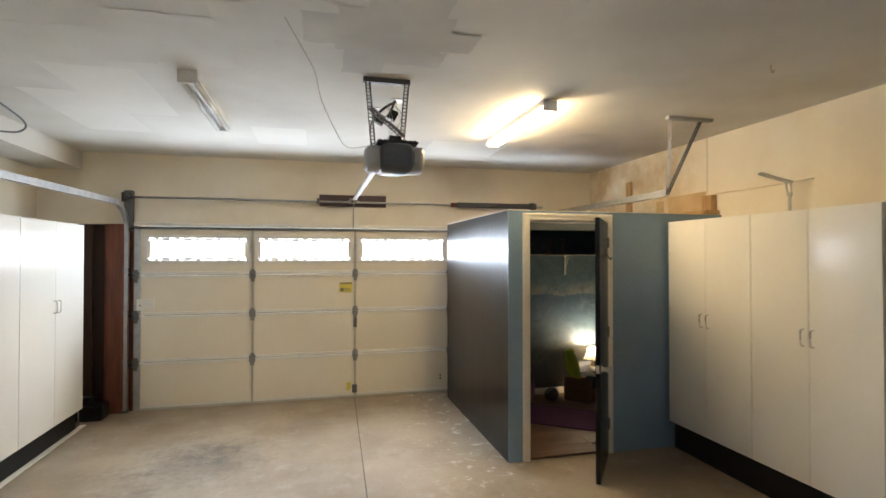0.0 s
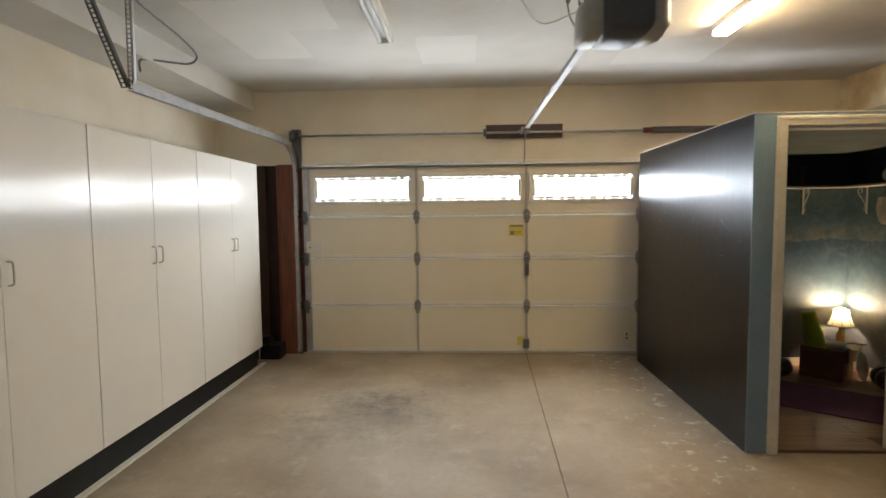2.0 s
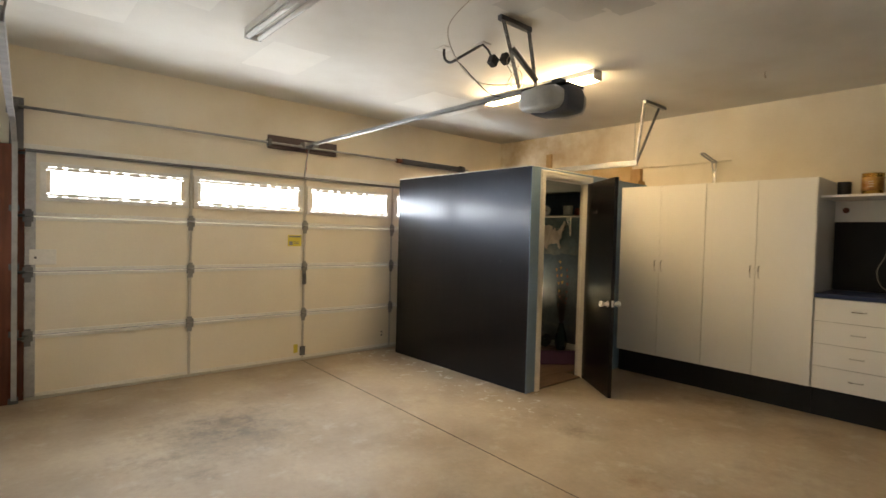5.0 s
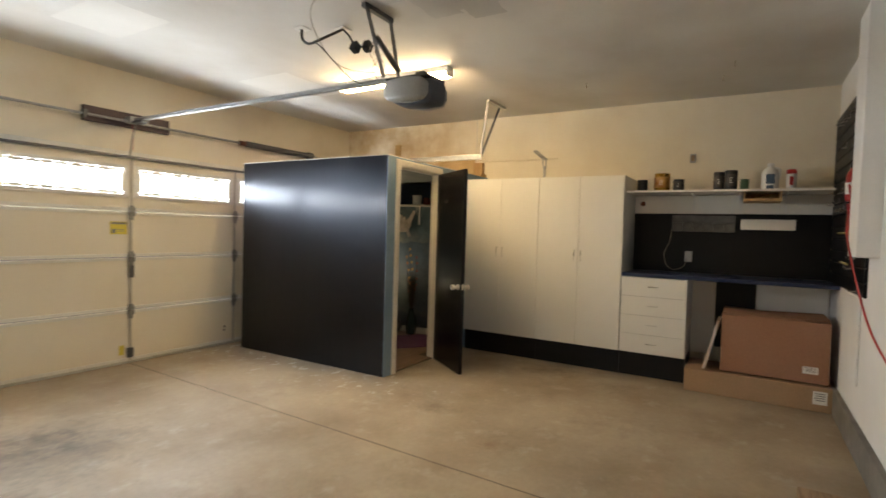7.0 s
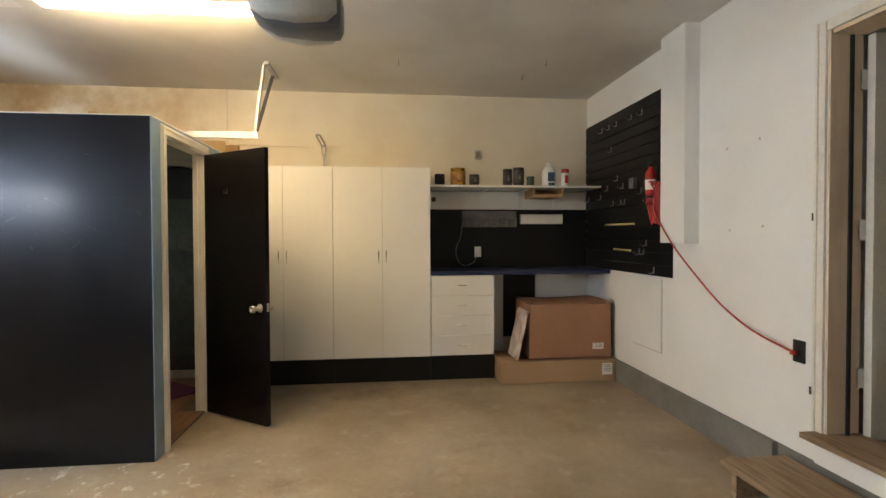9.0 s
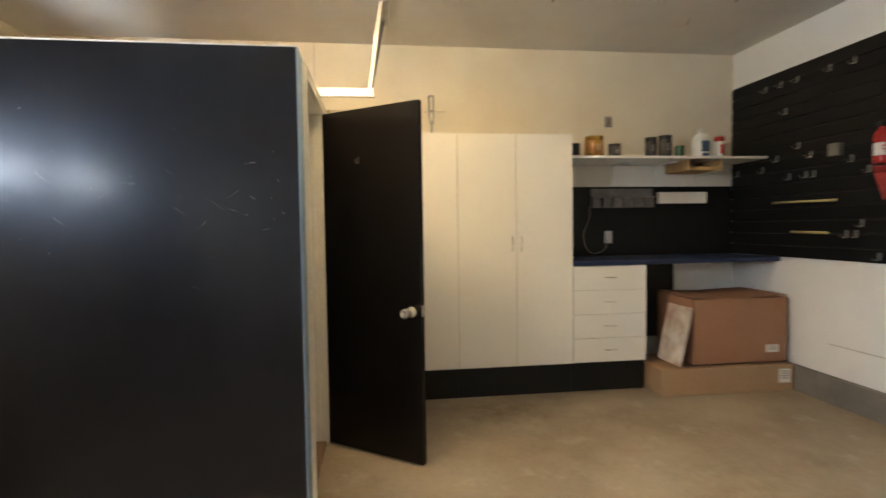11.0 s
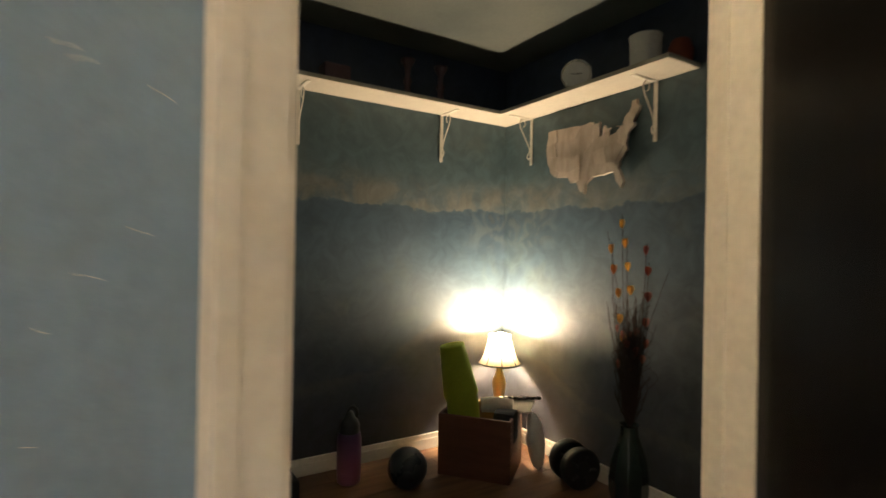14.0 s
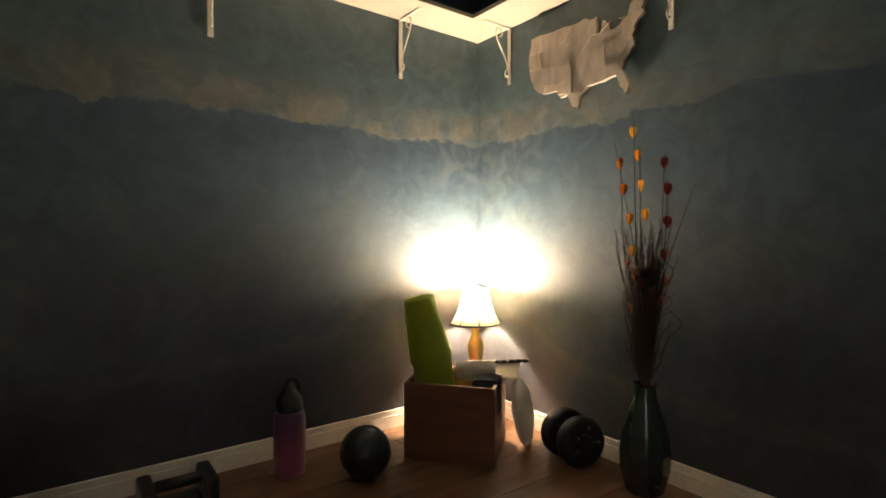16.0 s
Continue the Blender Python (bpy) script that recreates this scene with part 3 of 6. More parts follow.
part("top_strut", boxes((GX[0], 6.985, 2.035, GX[4], 7.006, 2.06), bevel=0.003), M["dark_steel"], gdoor, "steel top strut")
part("handle_bracket", boxes((0.80, 6.985, 0.06, 0.86, 7.005, 0.16), bevel=0.006), M["dark_steel"], gdoor)
part("bumper", boxes((0.815, 6.985, 0.86, 0.857, 7.005, 0.98), bevel=0.006), M["dark_steel"], gdoor)
structure("door_header_trim", boxes((-1.62, 7.025, 2.066, 3.29, YF - 0.001, 2.105), bevel=0.004), M["door_rail"], "white weather strip over the garage door", "trim")
# timber of the unfinished bay beside the door
structure("timber_backing", boxes((XL, 7.10, 0, -1.87, 7.148, 2.083), (XL, 7.03, 0.0, -2.3, 7.098, 2.08), (-2.12, 7.05, 0.0, -2.03, 7.098, 2.08)), M["dark_wood"], "dark brown bare timber framing", "framing")
# third box is filler added to shut the light gap between post and door
structure("door_jamb_post", boxes((-1.86, 6.97, 0, -1.665, 7.145, 2.083), (-1.90, 7.03, 0, -1.862, 7.145, 2.083), (-1.664, 7.048, 0, -1.575, 7.145, 2.083), bevel=0.004), M["redwood"], "red-brown timber post beside the garage door", "post")
structure("door_jamb_far", boxes((3.275, 7.0, 0, 3.4, YF - 0.001, 2.08)), M["redwood"], "red-brown timber post", "post")

# ---- the little room built in the garage ----
SX0, SY0, SY1, SZ = 1.935, 4.68, 6.735, 2.113
RX0, RX1, RY0, RY1, RZ0, RZ1 = 2.105, 3.845, 4.757, 6.535, 0.02, 2.042
OX0, OX1, OZ = 2.128, 2.828, 2.03
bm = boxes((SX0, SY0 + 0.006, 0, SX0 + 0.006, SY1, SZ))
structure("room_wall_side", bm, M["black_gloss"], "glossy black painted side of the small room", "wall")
structure("room_wall_core", boxes((SX0 + 0.006, SY0 + 0.006, 0, RX0 - 0.002, SY1, SZ), (RX0 - 0.002, RY1 + 0.002, 0, XR - 0.001, SY1, SZ), (RX1 + 0.002, SY0 + 0.006, 0, XR - 0.001, RY1 + 0.002, SZ),
                           (RX0 - 0.002, SY0 + 0.006, RZ1 + 0.004, RX1 + 0.002, RY1 + 0.002, SZ), (OX1 + 0.02, SY0 + 0.006, 0, RX1 + 0.002, RY0 - 0.002, RZ1 + 0.004), (RX0 - 0.002, SY0 + 0.006, OZ + 0.01, OX1 + 0.02, RY0 - 0.002, RZ1 + 0.004)),
          M["dark_wood"], "timber core walls and roof of the small room", "wall")
structure("room_wall_front", boxes((SX0, SY0, 0, OX0 - 0.017, SY0 + 0.005, SZ), (OX1 + 0.02, SY0, 0, XR - 0.001, SY0 + 0.005, SZ), (OX0 - 0.017, SY0, OZ + 0.01, OX1 + 0.02, SY0 + 0.005, SZ)), M["blue"], "slate-blue painted front of the small room", "wall")
for r in ((RX0 - 0.001, RY0, RZ0, RX0, RY1, RZ1), (RX0, RY1, RZ0, RX1, RY1 + 0.001, RZ1), (RX1, RY0, RZ0, RX1 + 0.001, RY1, RZ1), (OX1 + 0.02, RY0 - 0.001, RZ0, RX1, RY0, RZ1)):
    plain = r[3] < 2.2
    structure("room_wall_plain" if plain else "room_wall_mural", boxes(r), M["side_paint"] if plain else M["mural"], "plain grey-green painted wall" if plain else "mural of teal sky, pale clouds and dark hills", "wall")
structure("room_ceiling", boxes((RX0, RY0, RZ1, RX1, RY1, RZ1 + 0.003)), M["room_ceiling"], "grey-green painted low ceiling", "ceiling")
structure("room_top_edge", boxes((SX0 - 0.004, SY0 - 0.004, SZ, SX0 + 0.06, SY1, SZ + 0.006), (SX0 + 0.06, SY0 - 0.004, SZ, 3.5, SY0 + 0.05, SZ + 0.006)), M["trim"], "pale raw drywall edge on top", "trim")
# baseboards
for r in ((RX0, RY1 - 0.014, RZ0, RX1, RY1 - 0.001, RZ0 + 0.075), (RX1 - 0.014, RY0, RZ0, RX1 - 0.001, RY1 - 0.014, RZ0 + 0.075), (RX0 + 0.001, RY0, RZ0, RX0 + 0.014, RY1 - 0.014, RZ0 + 0.075)):
    bm = boxes(r, bevel=0.003)
    x0, y0, z0, x1, y1, z1 = r
    d = 0.004
    if x1 - x0 > y1 - y0:
        box(bm, x0, y0 - d, z0, x1, y0, z1 - 0.022, 0.0015)
    elif x0 > 3:
        box(bm, x0 - d, y0, z0, x0, y1, z1 - 0.022, 0.0015)
    else:
        box(bm, x1, y0, z0, x1 + d, y1, z1 - 0.022, 0.0015)
    structure("baseboard", bm, M["trim"], "white moulded baseboard", "baseboard")
# door lining and casing
for name, rows in (("door_jamb_hinge_side", ((OX1 + 0.002, SY0 - 0.004, 0, OX1 + 0.019, RY0 + 0.003, OZ), (OX1 - 0.004, 4.722, 0, OX1 + 0.002, 4.745, OZ - 0.012))),
                   ("door_jamb_latch_side", ((OX0 - 0.016, SY0 - 0.004, 0, OX0, RY0 + 0.003, OZ), (OX0, 4.722, 0, OX0 + 0.003, 4.745, OZ - 0.012))),
                   ("door_head", ((OX0, SY0 - 0.004, OZ - 0.012, OX1 + 0.002, RY0 + 0.003, OZ + 0.009),))):
    structure(name, boxes(*rows, bevel=0.001), M["trim"], "white painted lining board of the room door", "door frame")
bm = bmesh.new()
for a, c, h, y in ((0.0, 0.066, 0.064, 0.010), (0.006, 0.050, 0.05, 0.016), (0.040, 0.058, 0.058, 0.020)):
    y0, y1 = SY0 - y, SY0 - 0.0005
    box(bm, OX0 - c, y0, 0, OX0 - a, y1, OZ + h, 0.002)
    box(bm, OX1 + 0.018 + a, y0, 0, OX1 + 0.018 + c, y1, OZ + h, 0.002)
    box(bm, OX0 - a, y0, OZ + a, OX1 + 0.018 + a, y1, OZ + h, 0.002)
structure("door_casing", bm, M["trim"], "white moulded casing round the room door", "trim")

# ---- room door, standing open ----
hinge, latch = Vector((2.828, 4.675, 0)), Vector((2.417, 4.124, 0))
ang = math.atan2(latch.y - hinge.y, latch.x - hinge.x)
LEAF = (latch - hinge).length
rdoor = thing("room_door", (hinge.x, hinge.y, 0.0), "black satin-painted flush door, standing half open", "door")


def on_leaf(bm):
    bmesh.ops.rotate(bm, cent=(0, 0, 0), matrix=Matrix.Rotation(ang, 3, "Z"), verts=bm.verts)
    bmesh.ops.translate(bm, vec=(hinge.x, hinge.y, 0), verts=bm.verts)
    return bm


part("leaf", on_leaf(boxes((0.004, 0.0, 0.012, LEAF, 0.035, 2.02), bevel=0.002)), M["door_black"], rdoor)
for side in (-1, 1):
    y = 0.0 if side < 0 else 0.035
    bm = bmesh.new()
    lathe(bm, [(0.031, 0), (0.031, 0.003), (0.026, 0.006), (0.018, 0.009), (0.015, 0.032), (0.018, 0.044), (0.026, 0.054), (0.0275, 0.066), (0.024, 0.076), (0.016, 0.078), (0.013, 0.070), (0.002, 0.068)], 0, 0, 0, 20)
    bmesh.ops.rotate(bm, cent=(0, 0, 0), matrix=Matrix.Rotation(radians(90 if side < 0 else -90), 3, "X"), verts=bm.verts)
    bmesh.ops.translate(bm, vec=(LEAF - 0.064, y, 0.864), verts=bm.verts)
    part("knob", on_leaf(bm), M["nickel"], rdoor, "satin nickel door knob")
part("latch_plate", on_leaf(boxes((LEAF, 0.006, 0.842, LEAF + 0.002, 0.029, 0.902), (LEAF + 0.002, 0.012, 0.862, LEAF + 0.012, 0.023, 0.882), bevel=0.001)), M["nickel"], rdoor, "nickel latch plate")
for z in (0.22, 1.02, 1.80):
    bm = boxes((0.0, 0.031, z, 0.03, 0.0365, z + 0.09))
    tube(bm, [(-0.002, 0.040, z), (-0.002, 0.040, z + 0.09)], 0.006, 8)
    part("hinge", on_leaf(bm), M["dark_steel"], rdoor, "dark door hinge")
bm = bmesh.new()
tube(bm, spline([(0.25, 0.036, 1.74), (0.25, 0.05, 1.735), (0.25, 0.075, 1.70), (0.25, 0.085, 1.72)]), 0.005, 6)
box(bm, 0.24, 0.035, 1.71, 0.26, 0.039, 1.80, 0.001)
part("coat_hook", on_leaf(bm), M["wire"], rdoor, "black coat hook")

bm = boxes((0.268, -0.004, 1.705, 0.282, -0.0003, 1.745), bevel=0.001)
tube(bm, spline([(0.275, -0.003, 1.715), (0.275, -0.018, 1.708), (0.275, -0.030, 1.715), (0.275, -0.032, 1.730)]), 0.0035, 6)
part("small_hook", on_leaf(bm), M["wire"], rdoor, "small black screw hook")

# ---- tall cabinets ----
def pull(bm, x, y, z0, z1, out):
    """A bent wire pull standing off a face in x."""
    tube(bm, spline([(x, y, z0), (x + out * 0.022, y, z0 + 0.004), (x + out * 0.028, y, z0 + 0.02), (x + out * 0.028, y, z1 - 0.02), (x + out * 0.022, y, z1 - 0.004), (x, y, z1)], 5), 0.0045, 8)


def tall_cabinet(name, face, back, y0, y1, z0, z1, out, label, group, handle=(1.22, 1.33)):
    t = thing(name, ((face + back) / 2, (y0 + y1) / 2, 0.0), label, "cabinet", group)
    f = face - out * 0.018
    part("body", boxes((min(f, back), y0, z0, max(f, back), y1, z1)), M["cabinet"], t)
    part("reveal", boxes((f, y0 + 0.004, z0 + 0.004, f + out * 0.002, y1 - 0.004, z1 - 0.004)), M["cabinet_gap"], t)
    mid = (y0 + y1) / 2
    for a, c, hy in ((y0 + 0.003, mid - 0.0015, mid - 0.035), (mid + 0.0015, y1 - 0.003, mid + 0.035)):
        d = part("door", boxes((f + out * 0.002, a, z0 + 0.002, face, c, z1 - 0.002), bevel=0.002), M["cabinet"], t)
        bm = bmesh.new()
        pull(bm, face, hy, handle[0], handle[1], out)
        part("handle", bm, M["nickel"], d, "bent nickel wire pull")
    part("toe_kick", boxes((min(back, face - out * 0.06), y0, 0, max(back, face - out * 0.06), y1, z0)), M["kick"], t, "black painted toe kick")
    return t


for a, c in ((5.3545, 6.495), (4.2105, 5.3535), (3.069, 4.2095)):
    tall_cabinet("tall_cabinet", -1.89, XL + 0.002, a, c, 0.205, 2.04, 1, "white two-door tall garage cabinet on black base", "white cabinets along the west wall")
for a, c in ((3.7525, 4.655), (2.845, 3.7515)):
    tall_cabinet("tall_cabinet", 3.468, XR - 0.002, a, c, 0.242, 2.036, -1, "white two-door tall cabinet beside the small room", "white cabinets along the east wall", (1.14, 1.25))
structure("loose_edge_strip", boxes((-1.948, 3.07, 0.0, -1.90, 6.6, 0.012), bevel=0.004), M["trim"], "pale strip lying on the floor by the cabinets", "trim")

# ---- ceiling lights ----
def strip_light(x, y0, y1, mat, label):
    t = thing("ceiling_light", (x, (y0 + y1) / 2, ZC), label, "fluorescent light", "shop lights")
    bm = boxes((x - 0.055, y0, ZC - 0.045, x + 0.055, y1, ZC), bevel=0.004)
    part("housing", bm, M["lamp_white"], t)
    for s in (-0.038, 0.038):
        part("tube", tubes([(x + s, y0 + 0.02, ZC - 0.068), (x + s, y1 - 0.02, ZC - 0.068)], 0.018, 12), mat, t, "glass fluorescent tube")
    for y in (y0, y1):
        part("lamp_holder", boxes((x - 0.058, y - 0.008, ZC - 0.086, x + 0.058, y + 0.012, ZC - 0.002), bevel=0.006), M["lamp_white"], t)
    return t


strip_light(-0.405, 4.08, 5.33, M["tube_off"], "unlit twin-tube fluorescent shop light")
strip_light(2.04, 4.10, 5.36, M["tube_on"], "lit warm twin-tube fluorescent shop light")

# ---- door gear: tracks, shaft, springs, opener ----
def track(name, pts, label, side):
    """A roller track: a bent steel channel on a line of points."""
    t = thing(name, pts[0], label, "door track")
    bm = bmesh.new()
    line = spline(pts, 6)
    for k in range(len(line) - 1):
        a, c = line[k], line[k + 1]
        ax = (c - a).normalized()
        up = Vector((side, 0, 0))
        n = ax.cross(up).normalized()
        prof = [(-0.018, 0.026), (0.016, 0.026), (0.016, -0.026), (-0.018, -0.026)]
        ring0 = [bm.verts.new(a + up * u + n * w) for u, w in prof]
        ring1 = [bm.verts.new(c + up * u + n * w) for u, w in prof]
        for j in range(3):
            bm.faces.new((ring0[j], ring0[j + 1], ring1[j + 1], ring1[j]))
    bmesh.ops.remove_doubles(bm, verts=bm.verts, dist=0.0005)
    bmesh.ops.solidify(bm, geom=bm.faces[:], thickness=0.0025)
    part("channel", bm, M["galvanised"], t)
    return t


def perforated(bm, a, c, w=0.016, across=(1, 0, 0)):
    """A punched angle iron between two points: two flanges with square gaps."""
    a, c, ac = Vector(a), Vector(c), Vector(across).normalized()
    n = max(2, int((c - a).length / 0.025))
    ax = (c - a).normalized()
    other = ax.cross(ac).normalized()
    for s in (-1, 1):
        o = ac * s * w * 0.72
        for p0, p1, wid in ((a + o, c + o, w * 0.28),):
            tube(bm, [p0, p1], wid, 4)
    for k in range(n + 1):
        p = a + ax * (c - a).length * k / n
        tube(bm, [p - ac * w, p + ac * w], 0.004, 4)
    tube(bm, [a + ac * w + other * 0.002, c + ac * w + other * 0.002], 0.003, 4)
    e = ac * w
    v = [bm.verts.new(q) for q in (a + e, a + e + other * w * 1.6, c + e + other * w * 1.6, c + e)]
    bm.faces.new(v)


lt = track("door_track", [(-1.665, 6.985, 0.03), (-1.665, 6.985, 1.0), (-1.665, 6.985, 1.95), (-1.672, 6.95, 2.15), (-1.685, 6.83, 2.27), (-1.70, 6.60, 2.305), (-1.735, 5.5, 2.30), (-1.77, 4.42, 2.292)],
           "bent galvanised steel roller track beside the cabinets", 1)
bm = bmesh.new()
perforated(bm, (-1.79, 4.40, 2.28), (-1.93, 4.24, ZC - 0.002), 0.02, (1, 0, 0))
part("hanger_bar", bm, M["dark_steel"], lt, "punched angle-iron hanger")
bm = bmesh.new()
perforated(bm, (-1.775, 4.44, 2.28), (-1.66, 4.27, ZC - 0.002), 0.017, (1, 0, 0))
part("hanger_bar", bm, M["galvanised"], lt, "punched angle-iron hanger")
part("ceiling_angle", boxes((-2.0, 4.235, ZC - 0.03, -1.54, 4.27, ZC), bevel=0.002), M["dark_steel"], lt)
bm = boxes((-1.70, 6.99, 2.05, -1.61, 7.0445, 2.46), (-1.72, 6.97, 2.33, -1.70, 7.03, 2.44), bevel=0.004)
part("end_bearing_plate", bm, M["dark_steel"], lt, "dark steel bearing plate")
for z in (0.52, 1.06, 1.52, 2.02):
    part("roller", tubes([(-1.665, 6.985, z), (-1.60, 6.985, z)], 0.012, 8), M["black_plastic"], lt, "black door roller")
for z in (0.0, 0.54, 1.08, 1.55):
    part("track_bracket", boxes((-1.70, 6.962, z, -1.635, 7.0, z + 0.05), bevel=0.003), M["dark_steel"], lt)

rt = track("door_track", [(3.335, 6.985, 0.03), (3.335, 6.985, 1.0), (3.335, 6.985, 1.95), (3.338, 6.95, 2.15), (3.33, 6.83, 2.25), (3.32, 6.60, 2.27), (3.28, 5.5, 2.265), (3.24, 4.36, 2.26)],
           "galvanised steel roller track above the small room", -1)
for a, m in (((3.22, 4.29, ZC - 0.002), "galvanised"), ((3.50, 4.27, ZC - 0.002), "dark_steel")):
    bm = bmesh.new()
    perforated(bm, (3.25, 4.38, 2.25), a, 0.018, (1, 0, 0))
    part("hanger_bar", bm, M[m], rt, "punched angle-iron hanger")
part("ceiling_angle", boxes((3.17, 4.25, ZC - 0.028, 3.60, 4.29, ZC), bevel=0.002), M["galvanised"], rt)

bm = tubes([(-1.66, 6.96, 2.383), (0.9, 6.96, 2.383), (3.3, 6.96, 2.383)], 0.0125, 10)
shaft = thing("torsion_shaft", (-1.66, 6.96, 2.383), "long steel torsion shaft above the garage door", "torsion shaft")
part("shaft", bm, M["galvanised"], shaft)
bm = bmesh.new()
tube(bm, [(2.12, 6.96, 2.383), (3.12, 6.96, 2.383)], 0.032, 14)
part("spring", bm, M["dark_steel"], shaft, "dark wound torsion spring")
bm = bmesh.new()
n = 90
tube(bm, [(2.13 + 0.98 * k / (n * 8), 6.96 + 0.033 * math.cos(2 * math.pi * k / 8), 2.383 + 0.033 * math.sin(2 * math.pi * k / 8)) for k in range(n * 8)], 0.0045, 4)
part("spring_coils", bm, M["dark_steel"], shaft)
part("spring_cone", tubes([(2.04, 6.96, 2.383), (2.125, 6.96, 2.383)], 0.028, 12), M["redwood"], shaft, "red-brown winding cone")
part("drum", tubes([(-1.70, 6.96, 2.383), (-1.645, 6.96, 2.383)], 0.05, 16), M["dark_steel"], shaft, "cable drum")
part("drum", tubes([(3.13, 6.96, 2.383), (3.20, 6.96, 2.383)], 0.05, 16), M["dark_steel"], shaft, "cable drum")
part("centre_bearing", boxes((0.375, 6.93, 2.35, 0.41, 7.0, 2.42), bevel=0.004), M["dark_steel"], shaft)

bm = boxes((0.405, 7.008, 2.335, 1.215, YF - 0.0005, 2.475), bevel=0.004)
solid("header_plank", bm, M["plum_beam"], (0.81, 7.03, 2.4), "dark plum-brown plank screwed above the door", "plank")

op = thing("door_opener", (0.807, 3.75, 2.31), "grey ceiling-hung garage door opener with steel rail", "door opener")


def shell(bm, sections, smooth=True):
    """A skin over rounded boxes: (y, cx, half width, z low, z high)."""
    rings = []
    for y, cx, hw, z0, z1 in sections:
        pts = []
        for k in range(20):
            a = 2 * math.pi * k / 20
            c, s_ = math.cos(a), math.sin(a)
            px = math.copysign(abs(c) ** 0.45, c) * hw
            pz = (z0 + z1) / 2 + math.copysign(abs(s_) ** 0.45, s_) * (z1 - z0) / 2
            pts.append(bm.verts.new((cx + px, y, pz)))
        rings.append(pts)
    for a, c in zip(rings, rings[1:]):
        for j in range(20):
            f = bm.faces.new((a[j], a[(j + 1) % 20], c[(j + 1) % 20], c[j]))
            f.smooth = smooth
    bm.faces.new(rings[0][::-1])
    bm.faces.new(rings[-1])


bm = bmesh.new()
shell(bm, [(3.445, 0.807, 0.078, 2.228, 2.343), (3.460, 0.807, 0.094, 2.203, 2.358), (3.560, 0.807, 0.097, 2.196, 2.363), (3.710, 0.807, 0.094, 2.208, 2.363), (3.790, 0.807, 0.088, 2.248, 2.358)])
part("motor_housing", bm, M["grey_plastic"], op, "slate-grey motor housing")
for s in (-1, 1):
    bm = bmesh.new()
    shell(bm, [(3.460, 0.807 + s * 0.112, 0.012, 2.248, 2.318), (3.500, 0.807 + s * 0.118, 0.045, 2.218, 2.348), (3.610, 0.807 + s * 0.122, 0.05, 2.206, 2.358), (3.740, 0.807 + s * 0.112, 0.04, 2.223, 2.353), (3.790, 0.807 + s * 0.104, 0.012, 2.258, 2.328)])
    part("lamp_lens", bm, M["lens"], op, "pale frosted lamp lens")
bm = boxes((0.70, 3.480, 2.360, 0.93, 3.780, 2.376), bevel=0.004)
for k in range(9):
    box(bm, 0.71 + k * 0.024, 3.470, 2.363, 0.722 + k * 0.024, 3.485, 2.378, 0.002)
box(bm, 0.775, 3.540, 2.376, 0.845, 3.610, 2.418, 0.008)
part("top_plate", bm, M["black_plastic"], op, "black ribbed top plate")
bm = boxes((0.788, 3.78, 2.385, 0.826, 6.93, 2.388), (0.788, 3.78, 2.41, 0.826, 6.93, 2.413), (0.805, 3.78, 2.388, 0.809, 6.93, 2.41))
part("rail", bm, M["galvanised"], op, "long steel T-rail")
part("rail_end", boxes((0.765, 6.90, 2.37, 0.85, 7.004, 2.43), (0.74, 6.99, 2.38, 0.875, 7.006, 2.41), bevel=0.004), M["galvanised"], op)
part("trolley", boxes((0.775, 6.72, 2.36, 0.84, 6.90, 2.386), bevel=0.005), M["dark_steel"], op)
part("door_arm", tubes([(0.807, 6.88, 2.365), (0.807, 6.95, 2.22), (0.807, 6.985, 2.05)], 0.006, 6), M["galvanised"], op)
part("release_cord", tubes([(0.81, 6.94, 2.36), (0.812, 6.94, 2.22), (0.811, 6.945, 2.11)], 0.0025, 5), M["red_cord"], op, "thin release cord")
for a, c in (((0.71, 3.81, 2.40), (0.685, 3.945, ZC - 0.003)), ((0.885, 3.81, 2.40), (0.945, 3.945, ZC - 0.003)), ((0.697, 3.885, 2.66), (0.893, 3.835, 2.48))):
    bm = bmesh.new()
    perforated(bm, a, c, 0.017, (1, 0, 0.0))
    part("hanger_strap", bm, M["strap"], op, "punched steel hanger strap")
part("ceiling_angle", boxes((0.66, 3.93, ZC - 0.032, 0.965, 3.965, ZC), bevel=0.002), M["dark_steel"], op)

sock = thing("ceiling_outlet", (0.82, 4.3, ZC), "ceiling outlet with tangled dark cables and plugs", "outlet")
for x, y in ((0.80, 4.65), (0.945, 4.385)):
    part("plate", boxes((x - 0.045, y - 0.05, ZC - 0.008, x + 0.045, y + 0.05, ZC), bevel=0.002), M["lamp_white"], sock)
part("cable", tubes(spline([(0.80, 4.65, ZC - 0.008), (0.80, 4.64, 2.80), (0.79, 4.56, 2.75), (0.80, 4.45, 2.77), (0.86, 4.38, 2.82), (0.94, 4.39, ZC - 0.01)]), 0.010, 8), M["wire"], sock)
part("cable", tubes(spline([(0.80, 4.52, 2.755), (0.76, 4.42, 2.70), (0.74, 4.25, 2.55), (0.76, 4.12, 2.43), (0.80, 4.05, 2.40)]), 0.004, 6), M["wire"], sock)
part("cable", tubes(spline([(0.93, 4.37, ZC - 0.01), (0.90, 4.28, 2.80), (0.86, 4.20, 2.72), (0.84, 4.12, 2.68)]), 0.008, 8), M["wire"], sock)
